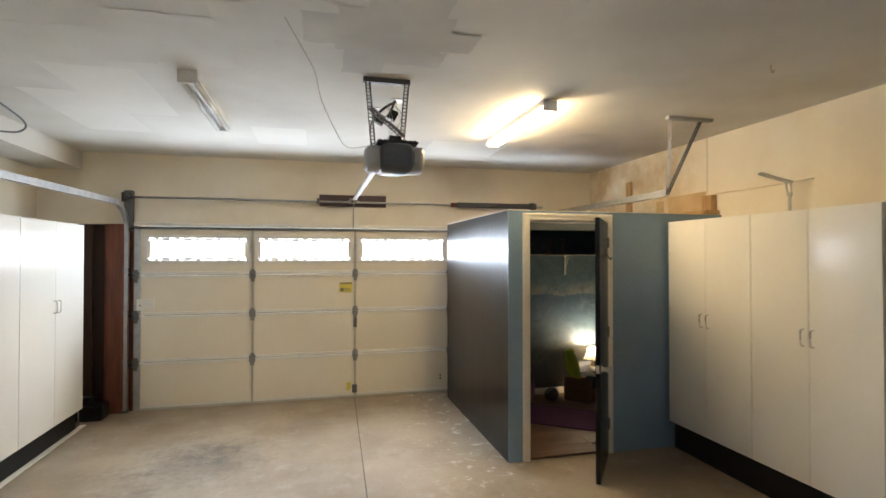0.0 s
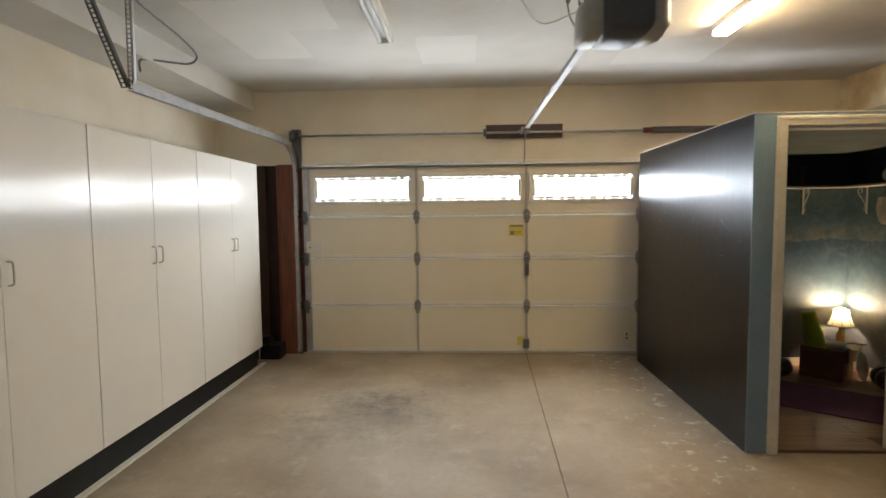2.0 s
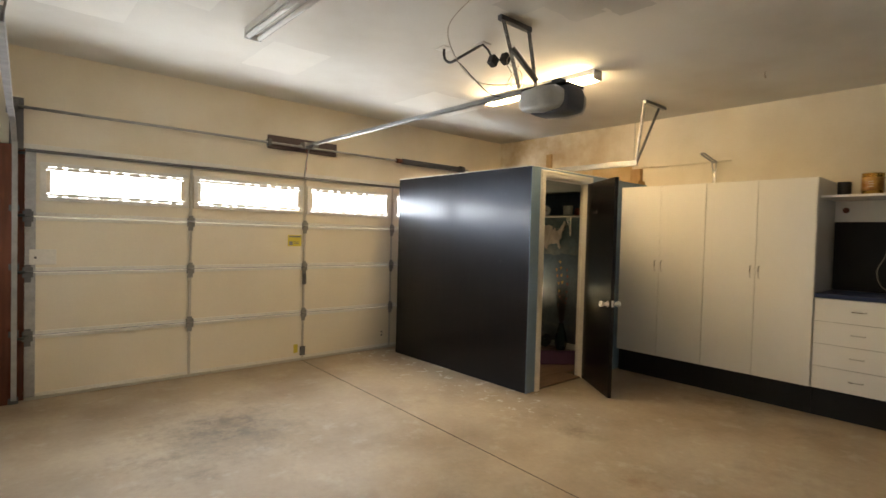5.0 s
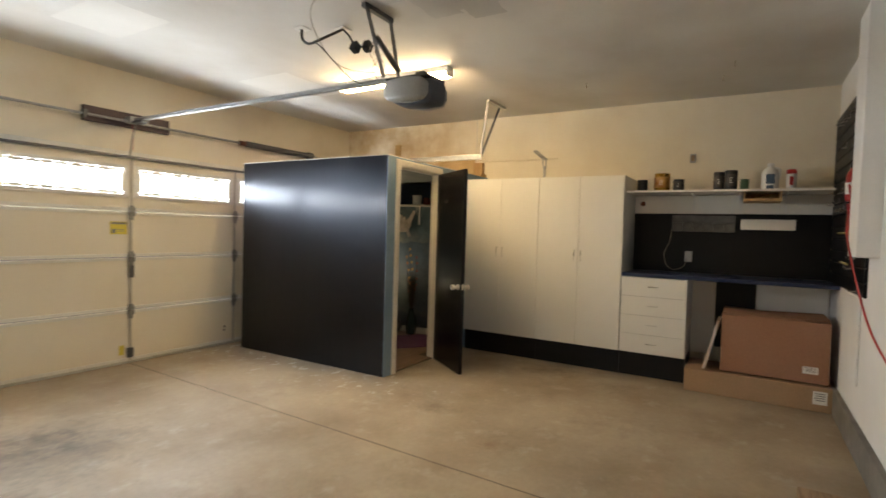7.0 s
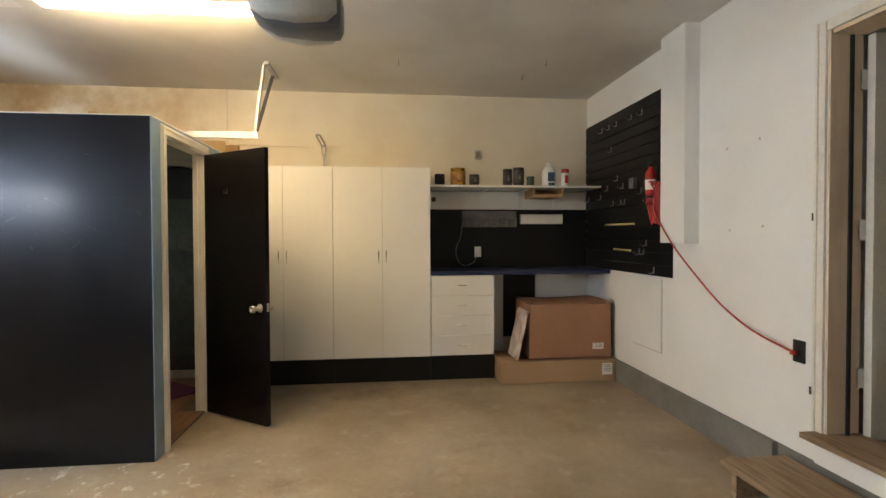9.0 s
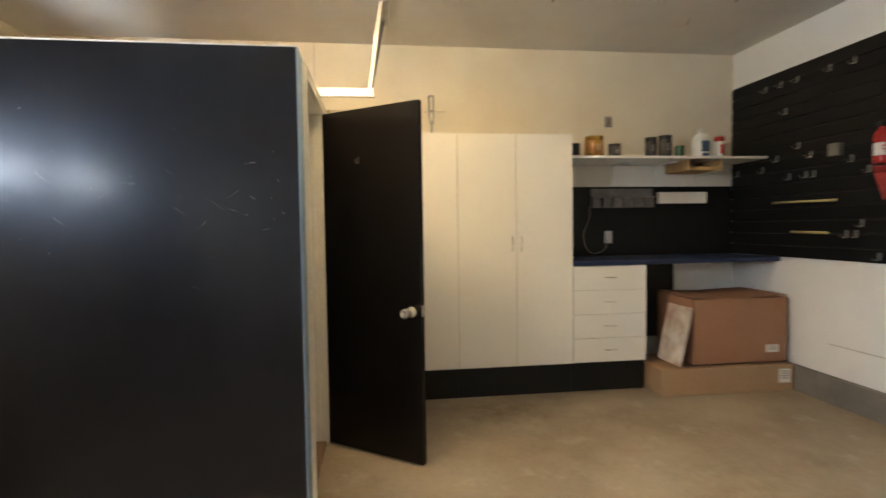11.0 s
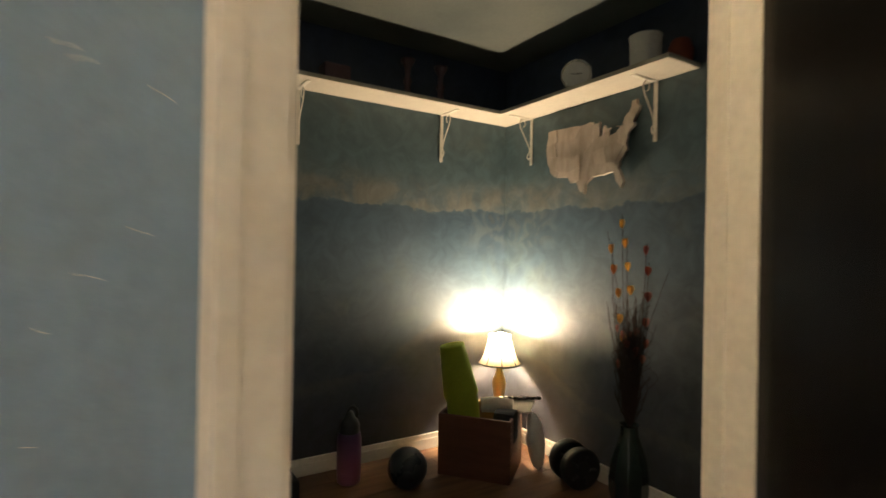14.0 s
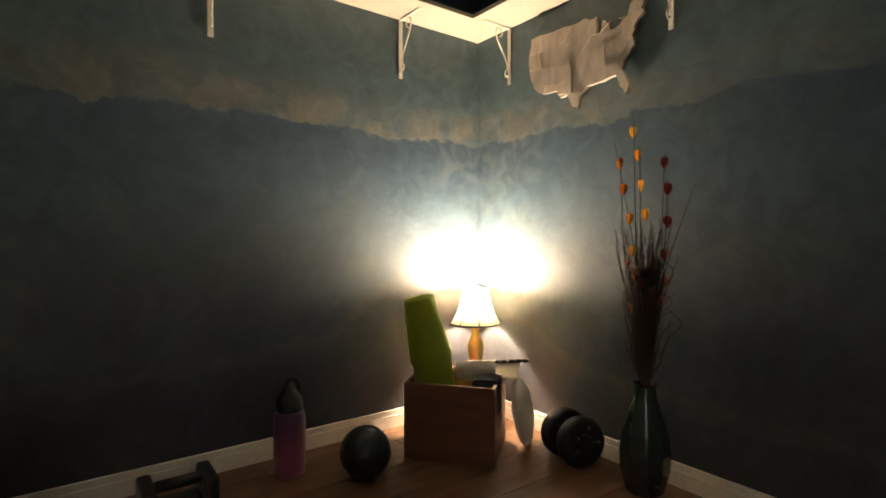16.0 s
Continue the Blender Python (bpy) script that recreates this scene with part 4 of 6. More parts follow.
for x, y, z in ((0.79, 4.12, 2.655), (0.87, 4.08, 2.68)):
    bm = bmesh.new()
    box(bm, x - 0.03, y - 0.026, z - 0.032, x + 0.03, y + 0.026, z + 0.032, 0.008, Matrix.Rotation(radians(25), 4, "Y"))
    part("plug", bm, M["black_plastic"], sock, "black plug block")
for k in range(5):
    random.seed(30 + k)
    pts = [(0.86 + random.uniform(-0.05, 0.08), 3.98 + random.uniform(-0.05, 0.08), 2.72 - j * 0.075) for j in range(5)]
    part("thin_wire", tubes(spline(pts, 5), 0.002, 4), M["brown_wire"], sock)
wire = spline([(0.22, 3.2, ZC - 0.003), (0.30, 3.6, ZC - 0.003), (0.36, 3.9, ZC - 0.012), (0.40, 4.15, 2.78), (0.48, 4.15, 2.60), (0.56, 4.02, 2.44), (0.68, 3.80, 2.405), (0.76, 3.75, 2.415)])
solid("bell_wire", tubes(wire, 0.0028, 5), M["brown_wire"], (0.22, 3.2, ZC - 0.003), "thin beige bell wire sagging from the ceiling", "wire")

# bent rod on the soffit
bm = tubes(spline([(-1.78, 4.40, 2.86), (-1.85, 4.70, 2.862), (-1.90, 5.20, 2.845), (-1.93, 5.46, 2.82), (-1.95, 5.53, 2.78), (-2.0, 5.50, 2.735), (-2.08, 5.36, 2.71), (-2.15, 5.22, 2.69), (-2.17, 5.15, 2.66), (-2.17, 5.15, 2.58)]), 0.008, 8)
solid("bent_rod", bm, M["dark_steel"], (-1.78, 4.40, 2.86), "dark bent steel rod hung under the soffit", "rod")
# folding bracket and pipe on the wall above the cabinets
fb = thing("shelf_bracket", (3.98, 3.885, 2.037), "grey steel bracket standing on the tall cabinet", "bracket")
part("strut", boxes((3.974, 3.873, 2.0365, 3.986, 3.897, 2.20), (3.970, 3.866, 2.20, 3.990, 3.904, 2.225), bevel=0.002), M["galvanised"], fb)
for side in (-1, 1):
    part("fork", tubes([(3.98, 3.885 + side * 0.010, 2.215), (3.975, 3.887 + side * 0.020, 2.26), (3.97, 3.888 + side * 0.018, 2.31)], 0.007, 6), M["galvanised"], fb)
arm = bmesh.new()
tube(arm, spline([(3.975, 3.868, 2.312), (3.85, 3.882, 2.34), (3.745, 3.895, 2.368), (3.728, 3.912, 2.372), (3.742, 3.930, 2.368), (3.85, 3.918, 2.34), (3.975, 3.906, 2.312)], 6), 0.008, 6)
box(arm, 3.955, 3.860, 2.300, 3.990, 3.912, 2.316, 0.003)
part("arm", arm, M["galvanised"], fb)
solid("wall_pipe", tubes([(4.062, 4.76, 2.325), (4.062, 4.3, 2.315), (4.062, 3.75, 2.325)], 0.006, 8), M["cream_wall"], (4.055, 4.76, 2.325), "thin painted pipe along the wall", "pipe")
bm = boxes((4.005, 4.735, 2.114, XR - 0.0005, 4.86, 2.31), (3.90, 4.70, 2.122, XR - 0.001, 5.25, 2.16), bevel=0.003)
solid("pine_block", bm, M["pine"], (4.0, 4.9, 2.115), "raw pine block on the small room's roof", "wood block")
solid("pine_stud", boxes((4.03, 6.07, 2.122, XR - 0.0005, 6.15, 2.62), bevel=0.003), M["pine"], (4.04, 6.11, 2.122), "raw pine stud against the wall", "wood stud")
structure("bare_wall_patch", boxes((4.062, 4.87, 2.12, XR - 0.0008, 5.42, 2.36), (4.062, 5.5, 2.12, XR - 0.0008, 5.62, 2.33)), M["old_plaster"], "bare tan patch of unpainted wall", "wall patch")
structure("wall_seam", boxes((4.064, 4.85, 2.33, XR - 0.0008, 4.857, ZC - 0.001)), M["cabinet_gap"], "open drywall seam", "wall seam")

# patched areas of the ceiling: overlapping rolled strokes with uneven ends
def rolled_patch(strokes, mat, label, z):
    bm = bmesh.new()
    for i, (x0, y0, x1, y1) in enumerate(strokes):
        ring = []
        for (ax, ay), (cx, cy) in (((x0, y0), (x1, y0)), ((x1, y0), (x1, y1)), ((x1, y1), (x0, y1)), ((x0, y1), (x0, y0))):
            for k in range(7):
                q = k / 7
                ring.append((ax + (cx - ax) * q + random.uniform(-0.006, 0.006), ay + (cy - ay) * q + random.uniform(-0.010, 0.010)))
        d = z - 0.0003 * i
        f = bm.faces.new([bm.verts.new((x, y, d)) for x, y in ring])
        r = bmesh.ops.extrude_face_region(bm, geom=[f])
        bmesh.ops.translate(bm, vec=(0, 0, 0.0002), verts=[v for v in r["geom"] if isinstance(v, bmesh.types.BMVert)])
    structure("ceiling_patch", bm, mat, label, "ceiling patch")


random.seed(7)
rolled_patch(((-1.25, 4.15, -0.72, 5.25), (-1.62, 4.7, -1.1, 5.9), (-0.20, 5.45, 0.28, 6.15), (1.5, 5.6, 2.3, 6.3)), M["ceiling_light_patch"], "faint new white paint on the ceiling", ZC - 0.0006)
rolled_patch(((-1.5, 3.55, -0.55, 4.02), (-0.62, 3.3, -0.10, 3.98), (-0.12, 3.1, 0.15, 3.66), (0.12, 3.0, 0.50, 3.50)), M["ceiling_grey"], "older greyish ceiling paint strokes", ZC - 0.0022)
rolled_patch(((0.30, 3.10, 0.76, 3.46), (0.47, 3.02, 1.04, 3.52), (0.52, 3.48, 0.76, 3.88), (0.75, 3.45, 1.09, 3.67), (0.92, 3.18, 1.21, 3.42), (0.60, 2.62, 0.98, 3.05)), M["patch"], "rolled grey repair paint on the ceiling", ZC - 0.004)
for x, y in ((3.03, 3.15), (3.3, 2.0), (2.9, 1.9)):
    t = thing("ceiling_hook", (x, y, ZC), "small hook screwed in the ceiling", "hook")
    part("hook", tubes(spline([(x, y, ZC - 0.001), (x, y, ZC - 0.03), (x + 0.014, y, ZC - 0.045), (x + 0.02, y, ZC - 0.03)], 5), 0.004, 6), M["brown_wire"], t)

# ---- work corner: drawers, counter, shelf ----
dw = thing("drawer_unit", (3.77, 2.535, 0), "white four-drawer base unit under the counter", "drawer unit")
part("body", boxes((3.50, 2.230, 0.24, XR - 0.002, 2.842, 1.008)), M["cabinet"], dw)
part("reveal", boxes((3.498, 2.235, 0.245, 3.4998, 2.837, 1.004)), M["cabinet_gap"], dw)
for k in range(4):
    z0 = 0.244 + k * 0.191
    d = part("drawer_front", boxes((3.480, 2.233, z0, 3.4975, 2.839, z0 + 0.188), bevel=0.002), M["cabinet"], dw)
    bm = tubes(spline([(3.480, 2.49, z0 + 0.10), (3.457, 2.492, z0 + 0.10), (3.452, 2.505, z0 + 0.10), (3.452, 2.565, z0 + 0.10), (3.457, 2.578, z0 + 0.10), (3.480, 2.58, z0 + 0.10)], 5), 0.0045, 8)
    part("handle", bm, M["nickel"], d, "bent nickel wire pull")
part("toe_kick", boxes((3.53, 2.23, 0, XR - 0.002, 2.842, 0.24)), M["kick"], dw, "black painted toe kick")
solid("worktop", boxes((3.475, YB + 0.002, 1.012, XR - 0.002, 2.842, 1.048), bevel=0.006), M["counter"], (3.77, 1.95, 1.012), "navy blue laminate worktop in the corner", "worktop")
structure("backsplash", boxes((4.058, 1.075, 1.05, XR - 0.0005, 2.842, 1.672)), M["slat"], "black panel behind the worktop", "panel")
structure("wall_board", boxes((4.050, 1.075, 1.673, XR - 0.0005, 2.842, 1.862), bevel=0.002), M["cabinet"], "white board under the shelf", "panel")
structure("knee_panel", boxes((4.052, 1.655, 0.30, XR - 0.0005, 2.01, 1.01)), M["kick"], "black painted strip under the worktop", "panel")
structure("knee_board", boxes((4.040, 1.07, 0.22, 4.0515, 1.652, 1.01), (4.040, 2.013, 0.22, 4.0515, 2.228, 1.01)), M["cabinet"], "white board under the worktop", "panel")
sh = thing("wall_shelf", (3.8, 1.95, 1.865), "long white shelf above the worktop", "shelf")
part("board", boxes((3.56, 0.0 + YB + 0.06, 1.864, XR - 0.002, 2.842, 1.884), bevel=0.002), M["cabinet"], sh)
for y in (2.25, 1.83, 1.45):
    bm = boxes((3.72, y - 0.008, 1.852, 4.049, y + 0.008, 1.8635), (4.036, y - 0.008, 1.70, 4.0495, y + 0.008, 1.852))
    part("bracket", bm, M["lamp_white"], sh, "white shelf bracket")
bx = thing("wooden_tray", (3.72, 1.65, 1.77), "small open raw-wood drawer hung under the shelf", "tray")
part("tray", boxes((3.60, 1.50, 1.775, 3.95, 1.80, 1.785), (3.60, 1.50, 1.785, 3.95, 1.512, 1.8635), (3.60, 1.788, 1.785, 3.95, 1.80, 1.8635), (3.938, 1.512, 1.785, 3.95, 1.788, 1.8635), (3.60, 1.512, 1.785, 3.612, 1.788, 1.80)), M["pine"], bx)

ZS = 1.8845


def paint_can(x, y, r, h, mat, label, band=None, handle=True):
    t = thing("paint_can", (x, y, ZS), label, "paint can", "cans on the shelf")
    bm = bmesh.new()
    lathe(bm, [(r * 0.97, 0), (r, 0.004), (r, h - 0.006), (r * 1.02, h - 0.003), (r * 1.02, h), (r * 0.9, h), (r * 0.88, h - 0.006), (0.001, h - 0.006)], x, y, ZS, 24)
    part("body", bm, mat, t)
    if band:
        bm = bmesh.new()
        lathe(bm, [(r + 0.0004, h * 0.2), (r + 0.0012, h * 0.21), (r + 0.0012, h * 0.8), (r + 0.0004, h * 0.81)], x, y, ZS, 24)
        part("paper_band", bm, band, t, "printed paper band")
        bm = bmesh.new()
        for q in range(3):
            box(bm, x - r - 0.0035, y - r * 0.22, ZS + h * (0.38 + 0.11 * q), x - r * 0.96, y + r * 0.20, ZS + h * (0.40 + 0.11 * q))
        part("print", bm, M["paper"], t)
    if handle:
        pts = [(x - r * 0.3 * math.sin(math.pi * k / 10), y + (r + 0.004) * math.cos(math.pi * k / 10), ZS + h * 0.8 - 0.05 * math.sin(math.pi * k / 10)) for k in range(11)]
        part("wire_handle", tubes(pts, 0.0018, 5), M["nickel"], t)
    return t


paint_can(3.76, 2.725, 0.050, 0.122, M["black_plastic"], "small black paint can on the shelf", None, False)
paint_can(3.78, 2.537, 0.076, 0.185, M["gold"], "gold-brown gallon paint can on the shelf", M["amber_label"])
paint_can(3.74, 2.376, 0.050, 0.118, M["black_plastic"], "small black paint can with a pale label", M["dark_label"])
paint_can(3.80, 2.02, 0.047, 0.185, M["black_plastic"], "tall dark can with printed label", M["dark_label"], False)
paint_can(3.76, 1.915, 0.055, 0.195, M["black_plastic"], "dark quart paint can with printed label", M["dark_label"])
paint_can(3.73, 1.80, 0.038, 0.105, M["green_can"], "small green and silver can on the shelf", None, False)
jug = thing("bleach_jug", (3.75, 1.595, ZS), "white plastic jug with handle and blue label", "jug")
bm = bmesh.new()
lathe(bm, [(0.066, 0), (0.070, 0.006), (0.070, 0.15), (0.066, 0.17), (0.045, 0.20), (0.026, 0.215), (0.024, 0.225)], 3.75, 1.595, ZS, 20)
tube(bm, spline([(3.75, 1.57, ZS + 0.205), (3.74, 1.528, ZS + 0.195), (3.74, 1.520, ZS + 0.15), (3.745, 1.53, ZS + 0.11)], 6), 0.011, 8)
part("body", bm, M["white_plastic"], jug)
bm = bmesh.new()
lathe(bm, [(0.027, 0.222), (0.028, 0.224), (0.028, 0.247), (0.024, 0.25)], 3.75, 1.595, ZS, 16)
part("cap", bm, M["white_plastic"], jug, "white screw cap")
part("label", boxes((3.676, 1.56, ZS + 0.055, 3.684, 1.63, ZS + 0.145), (3.675, 1.565, ZS + 0.01, 3.683, 1.625, ZS + 0.04)), M["blue_print"], jug, "blue printed label")
can = thing("spray_can", (3.74, 1.43, ZS), "white wipes canister with red cap", "canister")
bm = bmesh.new()
lathe(bm, [(0.037, 0), (0.039, 0.004), (0.039, 0.145), (0.036, 0.15)], 3.74, 1.43, ZS, 20)
part("body", bm, M["white_plastic"], can)
bm = bmesh.new()
lathe(bm, [(0.040, 0.145), (0.040, 0.178), (0.034, 0.187), (0.001, 0.187)], 3.74, 1.43, ZS, 20)
part("cap", bm, M["red"], can, "red cap")
part("print", boxes((3.699, 1.415, ZS + 0.04, 3.703, 1.445, ZS + 0.12)), M["red"], can)

# fittings on the panel
po = thing("wall_outlet", (4.055, 2.285, 1.22), "white double socket with a thin cord", "outlet")
part("plate", boxes((4.050, 2.25, 1.165, 4.0578, 2.32, 1.275), bevel=0.003), M["lamp_white"], po)
part("socket_face", boxes((4.047, 2.27, 1.185, 4.0502, 2.30, 1.215), (4.047, 2.27, 1.225, 4.0502, 2.30, 1.255), bevel=0.002), M["paper"], po)
part("cord", tubes(spline([(4.045, 2.30, 1.20), (4.035, 2.33, 1.11), (4.035, 2.43, 1.075), (4.04, 2.50, 1.13), (4.045, 2.52, 1.25), (4.05, 2.47, 1.38), (4.052, 2.46, 1.50)]), 0.0035, 6), M["brown_wire"], po, "thin grey cord")
ra = thing("bit_rack", (4.04, 2.16, 1.57), "clear plastic small-parts rack on black panel", "rack")
part("back", boxes((4.040, 1.865, 1.485, 4.0575, 2.455, 1.655), bevel=0.003), M["smoke_plastic"], ra)
part("shelf_strip", boxes((4.00, 1.865, 1.485, 4.0395, 2.455, 1.491), (4.00, 1.865, 1.575, 4.0395, 2.455, 1.581)), M["smoke_plastic"], ra)
for k in range(7):
    part("divider", boxes((4.002, 1.87 + k * 0.096, 1.4915, 4.0395, 1.874 + k * 0.096, 1.5745)), M["smoke_plastic"], ra)
lb = thing("under_shelf_light", (4.03, 1.59, 1.57), "short white box light on black panel", "light")
part("housing", boxes((4.0, 1.36, 1.515, 4.0575, 1.82, 1.62), bevel=0.008), M["cabinet"], lb)
jb = thing("junction_box", (4.06, 2.283, 2.256), "small open metal junction box on the wall", "junction box")
part("box", boxes((4.04, 2.255, 2.21, XR - 0.0005, 2.31, 2.30), bevel=0.003), M["galvanised"], jb)
part("face", boxes((4.036, 2.265, 2.225, 4.0395, 2.30, 2.285)), M["old_board"], jb)
bm = bmesh.new()
tube(bm, [(4.046, 2.76, 1.777), (4.0498, 2.76, 1.777)], 0.026, 16)
solid("round_sticker", bm, M["redwood"], (4.047, 2.76, 1.777), "small round brown badge on white board", "badge")

# ---- slat wall and what hangs there ----
slat = thing("slat_wall", (3.2, YB, 1.047), "black slat-wall panel with scattered hooks", "slat wall")
part("backing", boxes((2.372, YB + 0.0005, 1.05, 4.0565, YB + 0.008, 2.56)), M["kick"], slat)
for k in range(15):
    z = 1.052 + k * 0.1005
    part("slat", boxes((2.372, YB + 0.0082, z, 4.0565, YB + 0.020, z + 0.088), bevel=0.003), M["slat"], slat)
HOOKS = [(3.637, 2.447), (3.471, 2.448), (3.309, 2.445), (3.017, 2.444), (2.824, 2.439), (3.42, 2.222), (3.505, 1.853), (3.661, 1.776), (3.172, 1.845), (3.374, 1.696), (3.211, 1.695),
         (3.14, 1.694), (2.83, 1.769), (2.70, 1.683), (2.744, 1.32), (2.86, 1.244), (2.786, 1.245), (2.618, 1.097), (3.967, 1.777), (3.288, 1.929)]


def peg(x, z):
    t = thing("slat_hook", (x, YB + 0.021, z), "small pale steel hook clipped on the slat wall", "hook", "hooks on the slat wall")
    part("plate", boxes((x - 0.010, YB + 0.0205, z - 0.026, x + 0.010, YB + 0.0235, z + 0.026), bevel=0.001), M["galvanised"], t)
    part("prong", tubes(spline([(x, YB + 0.0235, z - 0.02), (x, YB + 0.06, z - 0.025), (x, YB + 0.075, z - 0.005)], 5), 0.004, 6), M["nickel"], t)


for x, z in HOOKS:
    peg(x, z)
bk = thing("slat_box", (2.945, YB + 0.021, 1.85), "small grey metal tray hung on the slat wall", "tray")
part("tray", boxes((2.905, YB + 0.0205, 1.80, 2.985, YB + 0.06, 1.89), bevel=0.003), M["galvanised"], bk)
for x0, x1, z in ((2.94, 3.53, 1.487), (3.005, 3.335, 1.25)):
    solid("wooden_stick", tubes([(x0, YB + 0.03, z), (x1, YB + 0.03, z + 0.006)], 0.009, 8), M["stick"], (x0, YB + 0.03, z), "pale yellow stick resting in the slat groove", "stick", "sticks on the slat wall")
fe = thing("fire_extinguisher", (2.565, YB + 0.08, 1.70), "small red fire extinguisher on a bracket", "fire extinguisher")
bm = bmesh.new()
lathe(bm, [(0.033, 0), (0.040, 0.01), (0.042, 0.02), (0.042, 0.17), (0.035, 0.20), (0.019, 0.222), (0.016, 0.235)], 2.565, YB + 0.08, 1.70, 20)
part("cylinder", bm, M["red"], fe)
bm = bmesh.new()
lathe(bm, [(0.0425, 0.05), (0.0432, 0.051), (0.0432, 0.13), (0.0425, 0.131)], 2.565, YB + 0.08, 1.70, 20)
part("label", bm, M["paper"], fe, "white instruction label")
part("valve", boxes((2.545, YB + 0.06, 1.935, 2.585, YB + 0.10, 1.965), (2.53, YB + 0.07, 1.965, 2.60, YB + 0.085, 1.975), bevel=0.004), M["black_plastic"], fe, "black valve and lever")
part("bracket", boxes((2.545, YB + 0.0205, 1.72, 2.585, YB + 0.036, 1.94), (2.54, YB + 0.036, 1.688, 2.59, YB + 0.12, 1.699), bevel=0.002), M["black_plastic"], fe, "black wall bracket")
cd = thing("extension_cord", (2.48, YB + 0.07, 1.62), "coiled red extension cord plugged in by the door", "extension cord")
random.seed(11)
for k in range(7):
    c = 2.50 + 0.012 * k - 0.04
    pts = [(c + 0.055 * math.cos(a) + 0.02 * math.sin(2 * a), YB + 0.05 + 0.008 * k + 0.01 * math.sin(a), 1.64 + (0.165 + random.uniform(-0.02, 0.015)) * math.sin(a)) for a in [2 * math.pi * j / 24 for j in range(25)]]
    part("coil", tubes(pts, 0.0062, 6), M["red_cord"], cd)
part("cable", tubes(spline([(2.46, YB + 0.11, 1.60), (2.33, YB + 0.13, 1.47), (2.15, YB + 0.12, 1.29), (1.93, YB + 0.11, 1.12), (1.68, YB + 0.09, 0.94), (1.45, YB + 0.06, 0.82), (1.25, YB + 0.04, 0.765), (1.165, YB + 0.03, 0.745)]), 0.0062, 8), M["red_cord"], cd)
part("plug", boxes((1.152, YB + 0.0085, 0.728, 1.178, YB + 0.04, 0.754), bevel=0.006), M["red_cord"], cd, "red plug")
ow = thing("wall_outlet", (1.15, YB, 0.75), "black double socket plate on the white wall", "outlet")
part("plate", boxes((1.110, YB + 0.0005, 0.69, 1.190, YB + 0.008, 0.81), bevel=0.002), M["black_plastic"], ow)
structure("wall_chase", boxes((2.047, YB + 0.0005, 1.325, 2.36, YB + 0.115, ZC - 0.001), bevel=0.004), M["white_wall"], "boxed-in white chase on the wall", "chase")
structure("access_panel", boxes((2.53, YB + 0.0005, 0.435, 3.19, YB + 0.012, 1.03), bevel=0.002), M["white_wall"], "white painted access panel low on the wall", "access panel")
structure("access_panel_edge", boxes((2.522, YB + 0.0005, 0.43, 2.527, YB + 0.003, 1.03), (2.53, YB + 0.0005, 0.427, 3.0, YB + 0.006, 0.432)), M["cabinet_gap"], "dark gap round the panel", "gap")
for x, z in ((1.75, 1.94), (1.72, 1.41), (1.46, 1.95), (1.43, 1.43)):
    bm = bmesh.new()
    tube(bm, [(x, YB + 0.0002, z), (x, YB + 0.003, z)], 0.009, 10)
    structure("wall_anchor_hole", bm, M["cabinet_gap"], "old screw hole in the white wall", "screw hole")
for x, z in ((1.06, 0.56), (1.055, 1.47)):
    structure("strike_mark", boxes((x, YB + 0.0005, z - 0.02, x + 0.025, YB + 0.004, z + 0.02)), M["black_plastic"], "small black clip on the wall edge", "clip")

# ---- house door ----
structure("house_door_casing", boxes((DX1 + 0.004, YB + 0.0005, 0.363, DX1 + 0.045, YB + 0.015, DZ + 0.05), (DX1 + 0.045, YB + 0.0005, 0.363, DX1 + 0.06, YB + 0.022, DZ + 0.05),
                               (DX0 - 0.055, YB + 0.0005, 0.34, DX0 + 0.005, YB + 0.018, DZ + 0.05), (DX0 + 0.005, YB + 0.0005, DZ - 0.005, DX1 - 0.005, YB + 0.018, DZ + 0.05), bevel=0.003), M["trim"], "cream wooden casing round the house door", "trim")
structure("house_door_lining", boxes((DX1 - 0.012, YB - 0.18, 0.363, DX1 - 0.0005, YB - 0.0005, DZ), (DX0 + 0.0005, YB - 0.18, 0.34, DX0 + 0.025, YB - 0.0005, DZ), (DX0 + 0.025, YB - 0.18, DZ - 0.025, DX1 - 0.025, YB - 0.0005, DZ - 0.0005)), M["pine_pale"], "pale wooden lining of the house door", "door frame")
structure("weather_strip", boxes((DX1 - 0.034, YB - 0.11, 0.34, DX1 - 0.0255, YB - 0.09, DZ - 0.03)), M["black_plastic"], "black rubber weather strip", "weather strip")
hd = thing("house_door", (DX1 - 0.03, YB - 0.2, 0.34), "white painted house door, swung open into the hall", "door")
part("leaf", boxes((DX1 - 0.072, YB - 1.08, 0.345, DX1 - 0.030, YB - 0.185, DZ - 0.03), bevel=0.003), M["trim"], hd)
for z in (0.6, 1.35, 2.1):
    part("hinge", boxes((DX1 - 0.0335, YB - 0.184, z, DX1 - 0.0255, YB - 0.15, z + 0.1), bevel=0.002), M["nickel"], hd, "steel hinge")
structure("door_threshold", boxes((DX0 - 0.10, YB - 0.2, 0.332, 1.04, YB + 0.10, 0.362), bevel=0.006), M["old_board"], "worn wooden threshold of the house door", "threshold")
structure("threshold_riser", boxes((DX0 - 0.08, YB + 0.0005, 0.2, 1.03, YB + 0.02, 0.331)), M["white_wall"], "white riser board under the threshold", "riser")
st = thing("wooden_step", (0.55, YB + 0.2, 0), "worn brown wooden step below the house door", "step")
